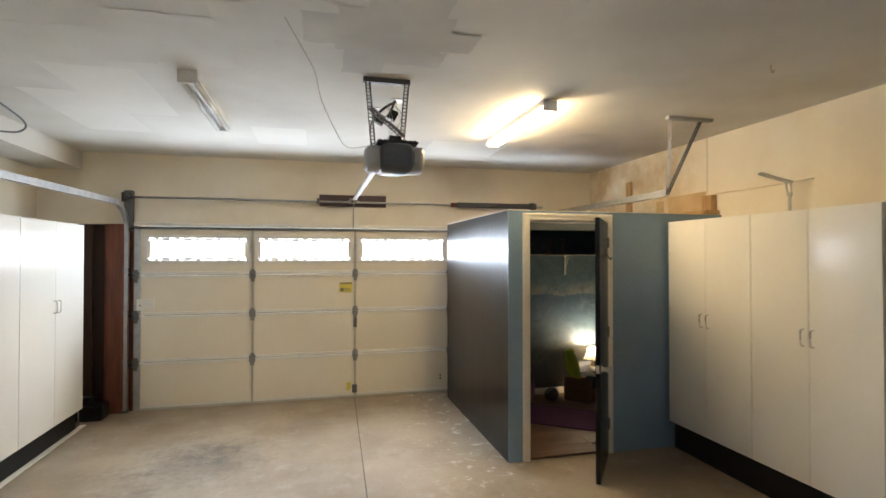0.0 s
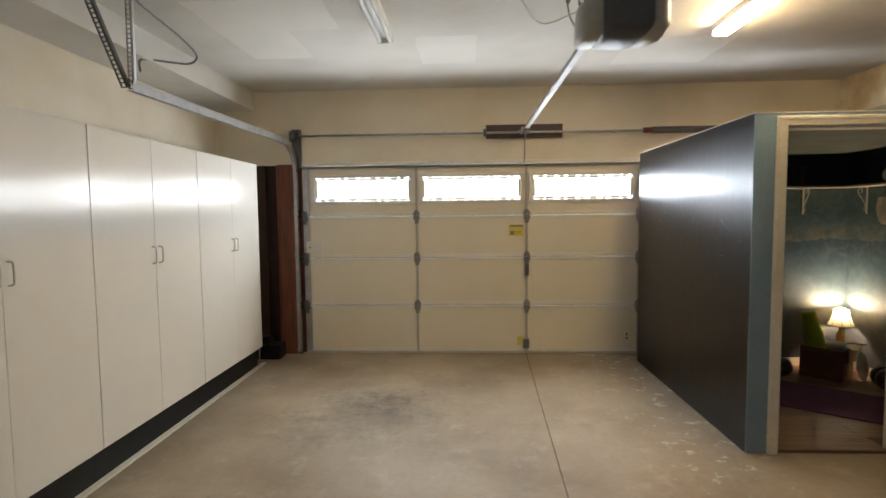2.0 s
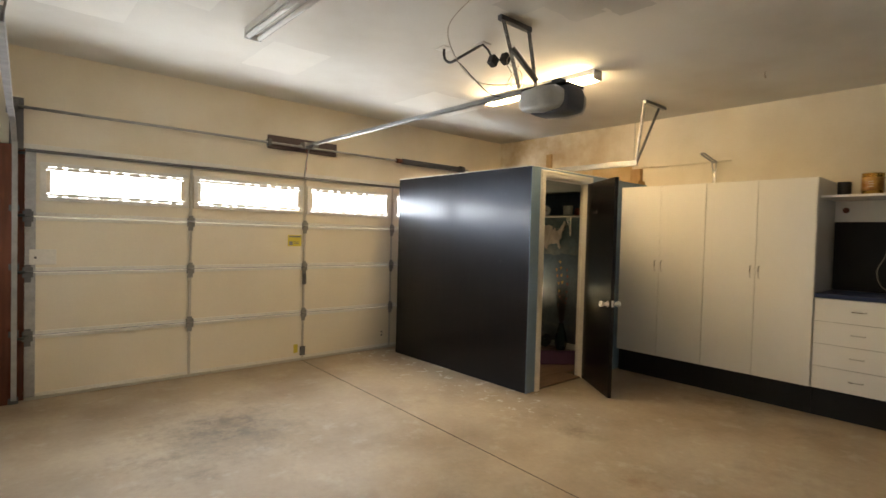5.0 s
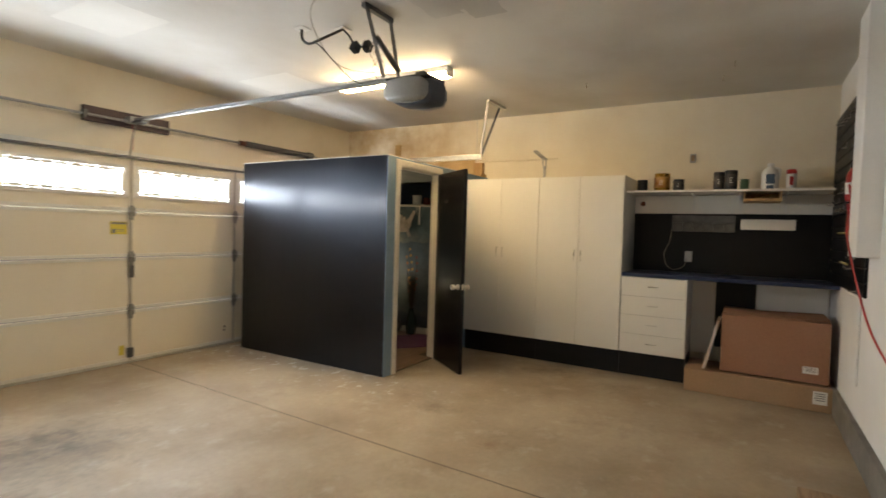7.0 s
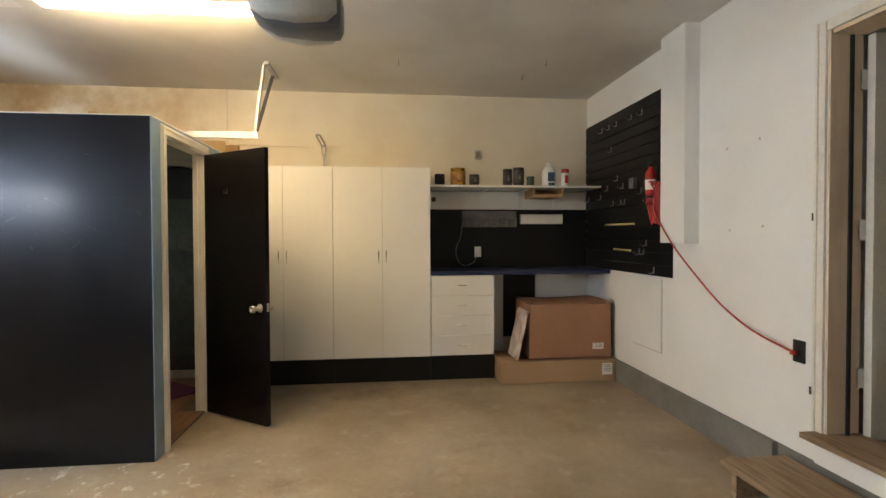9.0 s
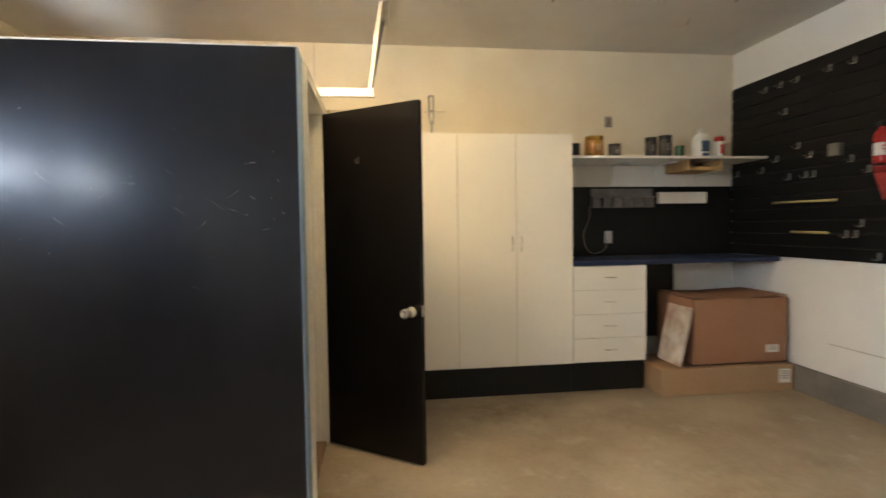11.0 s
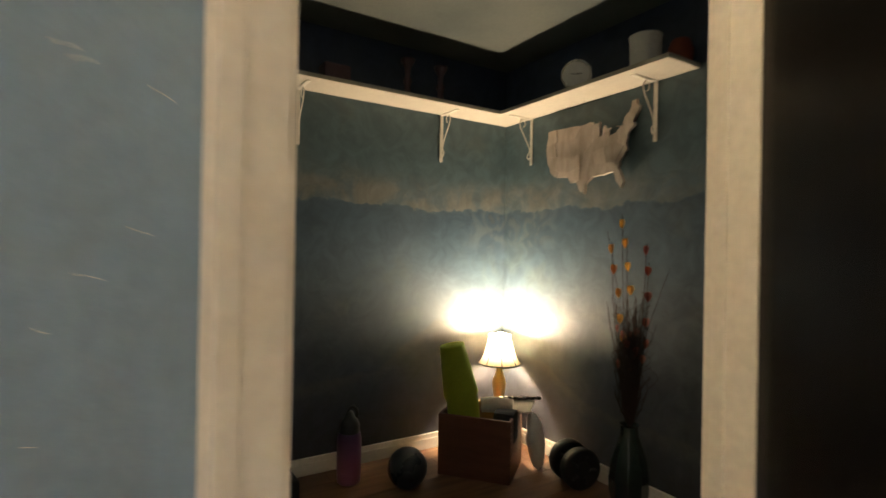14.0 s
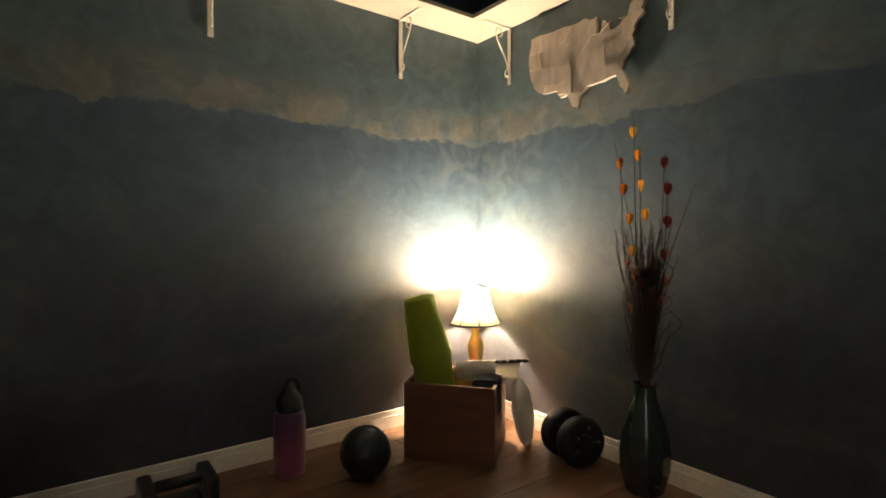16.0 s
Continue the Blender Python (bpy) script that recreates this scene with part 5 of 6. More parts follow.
part("tread", boxes((-0.12, YB + 0.04, 0.135, 1.20, YB + 0.42, 0.17), bevel=0.006), M["old_board"], st)
for x in (-0.06, 1.10):
    part("support", boxes((x, YB + 0.05, 0.0, x + 0.04, YB + 0.40, 0.1345), bevel=0.003), M["old_board"], st)

# ---- cardboard boxes ----
def carton(name, x0, y0, z0, x1, y1, z1, mat, label, labels=(), flaps=True):
    t = thing(name, ((x0 + x1) / 2, (y0 + y1) / 2, z0), label, "cardboard box")
    bm = boxes((x0, y0, z0, x1, y1, z1), bevel=0.004)
    bmesh.ops.subdivide_edges(bm, edges=[e for e in bm.edges if e.calc_length() > 0.2], cuts=4, use_grid_fill=True)
    for v in bm.verts:
        d = noise.noise_vector(v.co * 3.0) * 0.006
        v.co += Vector((d.x, d.y, d.z * 0.4 if v.co.z > z0 + 0.01 else 0))
    part("body", bm, mat, t)
    if flaps:
        mid = y0 + (y1 - y0) * 0.62
        bm = bmesh.new()
        box(bm, x0 + 0.004, y0 + 0.004, z1 + 0.008, x1 - 0.004, mid - 0.004, z1 + 0.014, 0.002, Matrix.Rotation(radians(-2.0), 4, "X"))
        part("flap", bm, mat, t, "loosely closed top flap")
        bm = bmesh.new()
        box(bm, x0 + 0.004, mid + 0.002, z1 + 0.007, x1 - 0.004, y1 - 0.004, z1 + 0.013, 0.002, Matrix.Rotation(radians(2.4), 4, "X"))
        part("flap", bm, mat, t, "loosely closed top flap")
    for y, z, w, h in labels:
        lab = part("label", boxes((x0 - 0.0085, y - w / 2, z - h / 2, x0 - 0.007, y + w / 2, z + h / 2)), M["paper"], t, "white shipping label")
        part("print", boxes(*[(x0 - 0.0095, y - w * 0.36, z + h * (0.3 - 0.17 * q), x0 - 0.0086, y + w * (0.36 - 0.1 * (q % 2)), z + h * (0.36 - 0.17 * q)) for q in range(4)]), M["print_grey"], lab)
    return t


carton("long_carton", 3.285, 1.10, 0.002, 3.80, 2.205, 0.205, M["cardboard_pale"], "long flat tan cardboard box on the floor", ((1.18, 0.12, 0.10, 0.11),), False)
carton("big_carton", 3.335, 1.12, 0.222, 3.86, 1.92, 0.735, M["cardboard"], "large brown cardboard box on the long box", ((1.25, 0.33, 0.11, 0.06),))
bm = bmesh.new()
box(bm, 3.31, 1.985, 0.215, 3.62, 2.01, 0.68, 0.003, Matrix.Rotation(radians(13), 4, "X"))
solid("white_board", bm, M["wrapped_board"], (3.46, 2.0, 0.22), "scuffed pale wrapped board leaning on the carton", "board")
# clutter in the bay beside the door
bm = bmesh.new()
box(bm, -2.15, 6.72, 0.002, -1.80, 6.93, 0.16, 0.02)
box(bm, -2.08, 6.76, 0.16, -1.92, 6.88, 0.24, 0.02)
solid("black_bag", bm, M["kick"], (-1.97, 6.82, 0.0), "black bag slumped beside the door post", "bag")
solid("thin_stick", tubes([(-1.98, 6.62, 0.005), (-2.12, 6.98, 0.62)], 0.008, 6), M["galvanised"], (-1.98, 6.62, 0.0), "thin grey rod leaning in the corner", "rod")
# safety sensor dots on the door's last panel
structure("door_bolt_marks", boxes((1.905, 7.018, 0.16, 1.925, 7.0215, 0.18), (1.905, 7.018, 0.20, 1.925, 7.0215, 0.22)), M["black_plastic"], "two black bolt heads on the door", "bolt")

# scuffs on the painted front of the small room
random.seed(17)
bm = bmesh.new()
for k in range(110):
    y, z = random.uniform(4.70, 6.3), random.gauss(1.46, 0.16)
    L_, a = random.choice((1, 1, 1, 2.2, 4.0)) * random.uniform(0.004, 0.014), random.choice((random.uniform(-0.4, 0.4), random.uniform(-1.2, 1.2)))
    p = [(SX0 - 0.0002, y + L_ * q, z + L_ * q * math.sin(a) + random.uniform(-0.0025, 0.0025)) for q in (0, 0.33, 0.66, 1)]
    tube(bm, p, 0.00017, 4)
for k in range(26):
    x, z = random.uniform(SX0 + 0.02, OX0 - 0.08), random.uniform(0.5, 1.6)
    L_, a = random.uniform(0.004, 0.020), random.uniform(-0.6, 0.3)
    tube(bm, [(x + L_ * q, SY0 - 0.0002, z + L_ * q * math.sin(a) + random.uniform(-0.001, 0.001)) for q in (0, 0.5, 1)], 0.00022, 4)
tagged(mesh_object("wall_scratches", bm, M["trim"]), "fine pale scratches in the black gloss paint", "scratches", kind="stuff")

# ---- inside the small room ----
def gradient(name, low, high, z0, z1, rough=0.4):
    m = material(name, low, rough)
    nt = m.node_tree
    geo, sep, mr, mx = (nt.nodes.new(n) for n in ("ShaderNodeNewGeometry", "ShaderNodeSeparateXYZ", "ShaderNodeMapRange", "ShaderNodeMix"))
    mx.data_type = "RGBA"
    mx.inputs[6].default_value, mx.inputs[7].default_value = (*low, 1), (*high, 1)
    mr.inputs[1].default_value, mr.inputs[2].default_value = z0, z1
    nt.links.new(geo.outputs["Position"], sep.inputs[0])
    nt.links.new(sep.outputs["Z"], mr.inputs[0])
    nt.links.new(mr.outputs[0], mx.inputs[0])
    nt.links.new(mx.outputs[2], nt.nodes["Principled BSDF"].inputs["Base Color"])
    return m


M["bottle"] = gradient("pink_to_purple_plastic", (0.32, 0.095, 0.16), (0.06, 0.025, 0.085), 0.06, 0.24)
M["lime"] = material("lime_foam", (0.36, 0.44, 0.03), 0.75, scale=8, bump=0.2, bump_scale=200)
M["crate"] = material("red_brown_plywood", (0.185, 0.075, 0.042), 0.55, second=(0.13, 0.052, 0.030), scale=3, stretch=(2, 2, 9), amount=0.8)
M["gold_metal"] = material("antique_brass", (0.50, 0.34, 0.13), 0.3, 0.9, scale=12)
M["rubber"] = material("black_rubber", (0.015, 0.015, 0.016), 0.5, bump=0.1)
M["ball"] = material("dark_slate_vinyl", (0.030, 0.040, 0.048), 0.28, bump=0.02)
M["towel"] = material("pale_beige_towel", (0.62, 0.55, 0.47), 0.9, scale=12, bump=0.5, bump_scale=150)
M["white_cloth"] = material("crumpled_white_cotton", (0.82, 0.79, 0.73), 0.9, scale=10, bump=0.5, bump_scale=60)
M["dark_cloth"] = material("charcoal_cloth", (0.035, 0.035, 0.04), 0.9, bump=0.4)
M["purple_mat"] = material("purple_rug", (0.085, 0.018, 0.075), 0.85, scale=5, bump=0.4, bump_scale=160)
M["map_wood"] = material("whitewashed_wood", (0.52, 0.46, 0.40), 0.75, second=(0.40, 0.34, 0.28), scale=9, stretch=(1, 3, 1), amount=0.9, bump=0.5, bump_scale=14, island=0.10)
M["twig"] = material("dark_twig", (0.030, 0.016, 0.012), 0.85)
M["leaf"] = material("dry_orange_leaf", (0.58, 0.32, 0.07), 0.6, second=(0.30, 0.06, 0.03), scale=18, amount=0.9)
M["leaf_gold"] = material("dry_gold_leaf", (0.72, 0.46, 0.12), 0.55, second=(0.55, 0.26, 0.06), scale=18, amount=0.9)
M["leaf_red"] = material("dry_red_leaf", (0.20, 0.035, 0.025), 0.6, second=(0.28, 0.07, 0.03), scale=18, amount=0.9)
M["vase"] = material("teal_glazed_glass", (0.020, 0.035, 0.033), 0.18, second=(0.010, 0.022, 0.022), scale=6, coat=0.5, bump=0.02)
M["pewter"] = material("dull_mauve_metal", (0.10, 0.06, 0.075), 0.45, 0.4)


def shade_material():
    m = bpy.data.materials.new("cream_fabric_shade")
    m.use_nodes = True
    nt = m.node_tree
    b = nt.nodes["Principled BSDF"]
    b.inputs["Base Color"].default_value = (0.85, 0.74, 0.52, 1)
    b.inputs["Roughness"].default_value = 0.9
    tr, mx = nt.nodes.new("ShaderNodeBsdfTranslucent"), nt.nodes.new("ShaderNodeMixShader")
    tr.inputs[0].default_value = (0.95, 0.82, 0.58, 1)
    mx.inputs[0].default_value = 0.12
    out = nt.nodes["Material Output"]
    nt.links.new(b.outputs[0], mx.inputs[1])
    nt.links.new(tr.outputs[0], mx.inputs[2])
    nt.links.new(mx.outputs[0], out.inputs[0])
    return m


M["shade"] = shade_material()
M["bulb"] = material("glowing_bulb", (1, 0.9, 0.7), 0.3, emit=((1.0, 0.80, 0.53), 40.0))
Z0 = RZ0

# table lamp in the corner
LX, LY = 3.712, 6.395
lamp = thing("table_lamp", (LX, LY, Z0), "lit brass table lamp with a flared cream shade", "lamp")
bm = bmesh.new()
lathe(bm, [(0.060, 0), (0.062, 0.012), (0.045, 0.022), (0.020, 0.035), (0.014, 0.06), (0.020, 0.09), (0.016, 0.12), (0.013, 0.20), (0.020, 0.225), (0.026, 0.25), (0.034, 0.29), (0.036, 0.325), (0.030, 0.35), (0.018, 0.368),
           (0.022, 0.376), (0.014, 0.385), (0.022, 0.405), (0.014, 0.42), (0.010, 0.44), (0.012, 0.455)], LX, LY, Z0, 24)
part("stem", bm, M["gold_metal"], lamp, "turned antique-brass stem")
bm = bmesh.new()
N = 32
rows = [(0.110, 0.425), (0.105, 0.431), (0.086, 0.464), (0.072, 0.503), (0.062, 0.54), (0.058, 0.562), (0.057, 0.574)]
rings = []
for r, z in rows:
    rings.append([bm.verts.new((LX + r * math.cos(2 * math.pi * k / N), LY + r * math.sin(2 * math.pi * k / N), Z0 + z)) for k in range(N)])
for a, c in zip(rings, rings[1:]):
    for k in range(N):
        bm.faces.new((a[k], a[(k + 1) % N], c[(k + 1) % N], c[k])).smooth = True
sh_ob = part("shade", bm, M["shade"], lamp, "flared cream fabric shade")
for k in range(8):
    a = 2 * math.pi * (k + 0.3) / 8
    part("shade_rib", tubes([(LX + (r + 0.001) * math.cos(a), LY + (r + 0.001) * math.sin(a), Z0 + z) for r, z in rows], 0.0028, 5), M["wire"], lamp)
part("shade_trim", tubes([(LX + 0.110 * math.cos(2 * math.pi * k / 40), LY + 0.110 * math.sin(2 * math.pi * k / 40), Z0 + 0.425) for k in range(41)], 0.0036, 5), M["wire"], lamp, "dark piping on the shade")
bm = bmesh.new()
lathe(bm, [(0.012, 0.455), (0.014, 0.505), (0.026, 0.535), (0.029, 0.56), (0.022, 0.58), (0.004, 0.588)], LX, LY, Z0, 16)
# unseen wide collar under the bulb, added to hold back light on the floor
bm2 = bmesh.new()
lathe(bm2, [(0.012, 0.462), (0.027, 0.466), (0.031, 0.50), (0.028, 0.506), (0.012, 0.507)], LX, LY, Z0, 18)
part("bulb_socket", bm2, M["gold_metal"], lamp, "unseen brass socket collar, widened to block downward light")
bulb_ob = part("bulb", bm, M["bulb"], lamp, "glowing bulb")
bulb_ob.visible_shadow = False
pd = bpy.data.lights.new("lamp_bulb_light", "POINT")
pd.energy, pd.color, pd.shadow_soft_size = 33.0, (1.0, 0.78, 0.51), 0.026
new("lamp_bulb_light", pd).location = (LX, LY, Z0 + 0.557)

# crate with gym things
cA, cB = Vector((3.245, 6.245, 0)), Vector((3.452, 5.985, 0))
e1 = (cB - cA).normalized()
e2 = Vector((-e1.y, e1.x, 0))
CL, CW, CH = (cB - cA).length, 0.27, 0.275
CROT = Matrix((e1, e2, Vector((0, 0, 1)))).transposed()
crate = thing("wooden_crate", (cA.x, cA.y, Z0), "red-brown wooden crate filled with exercise things", "crate")


def in_crate(bm):
    bmesh.ops.transform(bm, matrix=Matrix.Translation((cA.x, cA.y, Z0)) @ CROT.to_4x4(), verts=bm.verts)
    return bm


part("side", in_crate(boxes((0, 0, 0, CL, 0.012, CH), bevel=0.002)), M["crate"], crate)
part("side", in_crate(boxes((0, CW - 0.012, 0, CL, CW, CH), bevel=0.002)), M["crate"], crate)
part("end", in_crate(boxes((0, 0.0125, 0, 0.012, CW - 0.0125, CH), bevel=0.002)), M["crate"], crate)
part("end", in_crate(boxes((CL - 0.012, 0.0125, 0, CL, CW - 0.0125, CH), bevel=0.002)), M["crate"], crate)
part("bottom", in_crate(boxes((0.0125, 0.0125, 0, CL - 0.0125, CW - 0.0125, 0.012))), M["crate"], crate)
bm = bmesh.new()
for k in range(9):
    tube(bm, [(CL + 0.0002, 0.006, 0.02 + k * 0.029), (CL + 0.0012, 0.006, 0.02 + k * 0.029)], 0.003, 6)
part("nails", in_crate(bm), M["gold_metal"], crate)

bm = bmesh.new()
a = Vector((3.386, 6.232, Z0 + 0.0135))
heart = spline([a, Vector((3.383, 6.234, 0.20)), Vector((3.373, 6.240, 0.33)), Vector((3.357, 6.250, 0.42)), Vector((3.342, 6.260, 0.51)), Vector((3.328, 6.270, 0.595))], 5)
rings = []
for k, p in enumerate(heart):
    q = k / (len(heart) - 1)
    r = 0.074 if q < 0.47 else 0.056 + 0.025 * (1 - q) / 0.53
    ax = (heart[min(k + 1, len(heart) - 1)] - heart[max(k - 1, 0)]).normalized()
    side = ax.cross(Vector((0, 1, 0))).normalized()
    rings.append([bm.verts.new(p + r * (math.cos(2 * math.pi * j / 32) * side + math.sin(2 * math.pi * j / 32) * ax.cross(side))) for j in range(32)])
for p, q in zip(rings, rings[1:]):
    for j in range(32):
        bm.faces.new((p[j], p[(j + 1) % 32], q[(j + 1) % 32], q[j])).smooth = True
bm.faces.new(rings[0][::-1])
bm.faces.new(rings[-1])
tip, ax = heart[-1], (heart[-1] - heart[-2]).normalized()
side = ax.cross(Vector((0, 1, 0))).normalized()
turns = [tip + ax * 0.0005 + (0.008 + 0.046 * k / 70) * (math.cos(k * 0.45) * side + math.sin(k * 0.45) * ax.cross(side)) for k in range(71)]
tube(bm, turns, 0.0022, 5)
solid("yoga_mat", bm, M["lime"], a, "lime-green rolled foam mat standing in the crate", "mat")
bm = bmesh.new()
p0 = Vector((3.455, 6.20, 0.315))
tube(bm, spline([p0, p0 + Vector((0.05, -0.045, 0.004)), p0 + Vector((0.11, -0.085, -0.004))], 6), 0.035, 16)
bmesh.ops.subdivide_edges(bm, edges=bm.edges[:], cuts=1)
for v in bm.verts:
    v.co += noise.noise_vector(v.co * 30) * 0.005
solid("rolled_towel", bm, M["towel"], p0, "pale beige rolled towel on top of the crate", "towel")
bm = bmesh.new()
box(bm, 3.455, 6.035, 0.17, 3.555, 6.135, 0.312, 0.02, Matrix.Rotation(radians(38), 4, "Z"))
solid("dark_pouch", bm, M["dark_cloth"], (3.50, 6.085, 0.17), "charcoal cloth pouch in the crate", "pouch")
bm = bmesh.new()
box(bm, 3.575, 6.075, 0.300, 3.69, 6.19, 0.306, 0.001, Matrix.Rotation(radians(36), 4, "Z") @ Matrix.Rotation(radians(-14), 4, "Y"))
fc = solid("folded_card", bm, M["towel"], (3.61, 6.13, 0.30), "pale folded board with a black toothed edge", "board")
bm = bmesh.new()
for k in range(7):
    q = k / 6
    p = Vector((3.60, 6.235, 0.318)).lerp(Vector((3.715, 6.10, 0.334)), q)
    box(bm, p.x - 0.012, p.y - 0.012, p.z - 0.005, p.x + 0.012, p.y + 0.012, p.z + 0.006, 0.003)
tube(bm, [(3.60, 6.24, 0.318), (3.72, 6.095, 0.336)], 0.006, 6)
part("toothed_edge", bm, M["rubber"], fc, "black toothed edge")
bm = bmesh.new()
bmesh.ops.create_uvsphere(bm, u_segments=24, v_segments=14, radius=1)
for v in bm.verts:
    n = noise.noise_vector(v.co * 2.0) * 0.22 + noise.noise_vector(v.co * 5.0) * 0.16
    v.co = Vector((v.co.x * 0.040 * (1 + n.x), v.co.y * 0.070 * (1.15 - 0.35 * v.co.z + n.y), v.co.z * 0.134 * (1 + n.z * 0.3)))
for f in bm.faces:
    f.smooth = True
bmesh.ops.rotate(bm, cent=(0, 0, 0), matrix=Matrix.Rotation(radians(-12), 3, "Y") @ Matrix.Rotation(radians(-52), 3, "Z"), verts=bm.verts)
bmesh.ops.translate(bm, vec=(3.672, 6.066, Z0 + 0.134), verts=bm.verts)
solid("cushion", bm, M["white_cloth"], (3.688, 6.055, Z0), "small white cushion leaning on the crate", "cushion")

# ball, bottle, dumbbells
bm = bmesh.new()
bmesh.ops.create_uvsphere(bm, u_segments=32, v_segments=20, radius=0.085)
for f in bm.faces:
    f.smooth = True
bmesh.ops.translate(bm, vec=(3.062, 6.195, Z0 + 0.085), verts=bm.verts)
ball = solid("exercise_ball", bm, M["ball"], (3.062, 6.195, Z0), "small dark slate exercise ball on the floor", "ball")
bm = bmesh.new()
lathe(bm, [(0.010, 0), (0.012, 0.0006), (0.010, 0.0012)], 0, 0, 0, 12)
bmesh.ops.rotate(bm, cent=(0, 0, 0), matrix=Matrix.Rotation(radians(105), 3, "X") @ Matrix.Rotation(0, 3, "Z"), verts=bm.verts)
bmesh.ops.translate(bm, vec=(3.037, 6.114, Z0 + 0.068), verts=bm.verts)
part("valve", bm, M["rubber"], ball)
BX, BY = 2.868, 6.37
bt = thing("water_bottle", (BX, BY, Z0), "pink-to-purple water bottle with a black lid", "bottle")
bm = bmesh.new()
lathe(bm, [(0.045, 0), (0.051, 0.006), (0.053, 0.05), (0.053, 0.19), (0.048, 0.212), (0.040, 0.22)], BX, BY, Z0, 24)
part("body", bm, M["bottle"], bt)
bm = bmesh.new()
lathe(bm, [(0.042, 0.215), (0.044, 0.22), (0.044, 0.25), (0.036, 0.27), (0.022, 0.285), (0.016, 0.305), (0.004, 0.31)], BX, BY, Z0, 20)
tube(bm, spline([(BX + 0.03, BY, Z0 + 0.25), (BX + 0.035, BY, Z0 + 0.30), (BX + 0.01, BY, Z0 + 0.325), (BX - 0.01, BY, Z0 + 0.30)], 6), 0.007, 8)
part("lid", bm, M["black_plastic"], bt, "black spout lid with loop")


def disc(bm, a, c, r):
    """A rounded disc from a to c."""
    a, c = Vector(a), Vector(c)
    ax = c - a
    rr = (0.86, 0.97, 1.0, 1.0, 0.97, 0.86)
    tt = (0, 0.06, 0.2, 0.8, 0.94, 1)
    side = ax.orthogonal().normalized()
    up = ax.normalized().cross(side)
    rings = [[bm.verts.new(a + ax * t + r * k * (math.cos(2 * math.pi * j / 28) * side + math.sin(2 * math.pi * j / 28) * up)) for j in range(28)] for k, t in zip(rr, tt)]
    for p, q in zip(rings, rings[1:]):
        for j in range(28):
            bm.faces.new((p[j], p[(j + 1) % 28], q[(j + 1) % 28], q[j])).smooth = True
    bm.faces.new(rings[0][::-1])
    bm.faces.new(rings[-1])


db = thing("dumbbell", (3.74, 5.87, Z0), "heavy black round-headed dumbbell on the floor", "dumbbell")
mid, ax = Vector((3.712, 5.862, Z0 + 0.0885)), Vector((-0.30, -0.954, 0))
for near, far in ((0.075, 0.028), (-0.028, -0.075)):
    bm = bmesh.new()
    disc(bm, mid + ax * near, mid + ax * far, 0.088)
    head = part("head", bm, M["rubber"], db)
    bm = bmesh.new()
    disc(bm, mid + ax * (near + 0.004), mid + ax * (near - 0.002), 0.034)
    for k in range(5):
        t_ = 2 * math.pi * k / 5
        d_ = Vector((0.954, -0.30, 0)) * math.cos(t_) + Vector((0, 0, 1)) * math.sin(t_)
        tube(bm, [mid + ax * (near + 0.001) + d_ * 0.03, mid + ax * (near + 0.001) + d_ * 0.062], 0.006, 6)
    part("cap", bm, M["black_plastic"], head)
part("grip", tubes([mid + ax * 0.028, mid - ax * 0.028], 0.016, 12), M["galvanised"], db, "steel handle")
pb = thing("push_up_stand", (2.52, 6.33, Z0), "black push-up stand lying by the baseboard", "exercise stand")
for x in (2.44, 2.60):
    part("foot", boxes((x - 0.02, 6.25, Z0, x + 0.02, 6.40, Z0 + 0.105), bevel=0.012), M["black_plastic"], pb)
part("bar", tubes([(2.46, 6.325, Z0 + 0.088), (2.58, 6.325, Z0 + 0.088)], 0.017, 12), M["rubber"], pb, "black rubber grip")
part("tie", boxes((2.46, 6.29, Z0 + 0.01, 2.58, 6.36, Z0 + 0.045), bevel=0.005), M["black_plastic"], pb)
part("screw", tubes([(2.435, 6.248, Z0 + 0.085), (2.435, 6.251, Z0 + 0.085)], 0.007, 10), M["nickel"], pb)
bm = bmesh.new()
disc(bm, (2.25, 6.28, Z0 + 0.03), (2.31, 6.27, Z0 + 0.03), 0.03)
solid("small_weight", bm, M["rubber"], (2.28, 6.28, Z0), "small black hand weight on the floor", "weight")

# vase with dry branches
VX, VY = 3.722, 5.585
vs = thing("floor_vase", (VX, VY, Z0), "dark teal faceted vase beside the baseboard", "vase")
bm = bmesh.new()
lathe(bm, [(0.052, 0), (0.060, 0.008), (0.078, 0.08), (0.080, 0.13), (0.072, 0.19), (0.052, 0.255), (0.036, 0.30), (0.033, 0.335), (0.038, 0.342), (0.033, 0.342), (0.028, 0.33), (0.030, 0.29), (0.001, 0.28)], VX, VY, Z0, 10, False)
bmesh.ops.bevel(bm, geom=[e for e in bm.edges if abs(e.verts[0].co.z - e.verts[1].co.z) > 0.03], offset=0.003, segments=1, affect="EDGES")
part("body", bm, M["vase"], vs)
SIDE = Vector((0.521, -0.853, 0))
DEEP = Vector((0.853, 0.521, 0))
br = thing("dried_branches", (VX, VY, Z0 + 0.3), "tall dry twigs with orange and red leaves", "dried flowers")
random.seed(21)
LEAVES = [(-0.041, 1.152), (-0.079, 1.052), (-0.026, 1.075), (-0.067, 0.971), (-0.016, 0.982), (-0.048, 0.877), (-0.003, 0.89), (0.051, 1.048), (0.060, 0.967), (0.061, 0.867), (0.054, 0.765), (-0.04, 0.776), (0.054, 0.682), (-0.03, 0.697)]
base = Vector((VX, VY, 0.34))


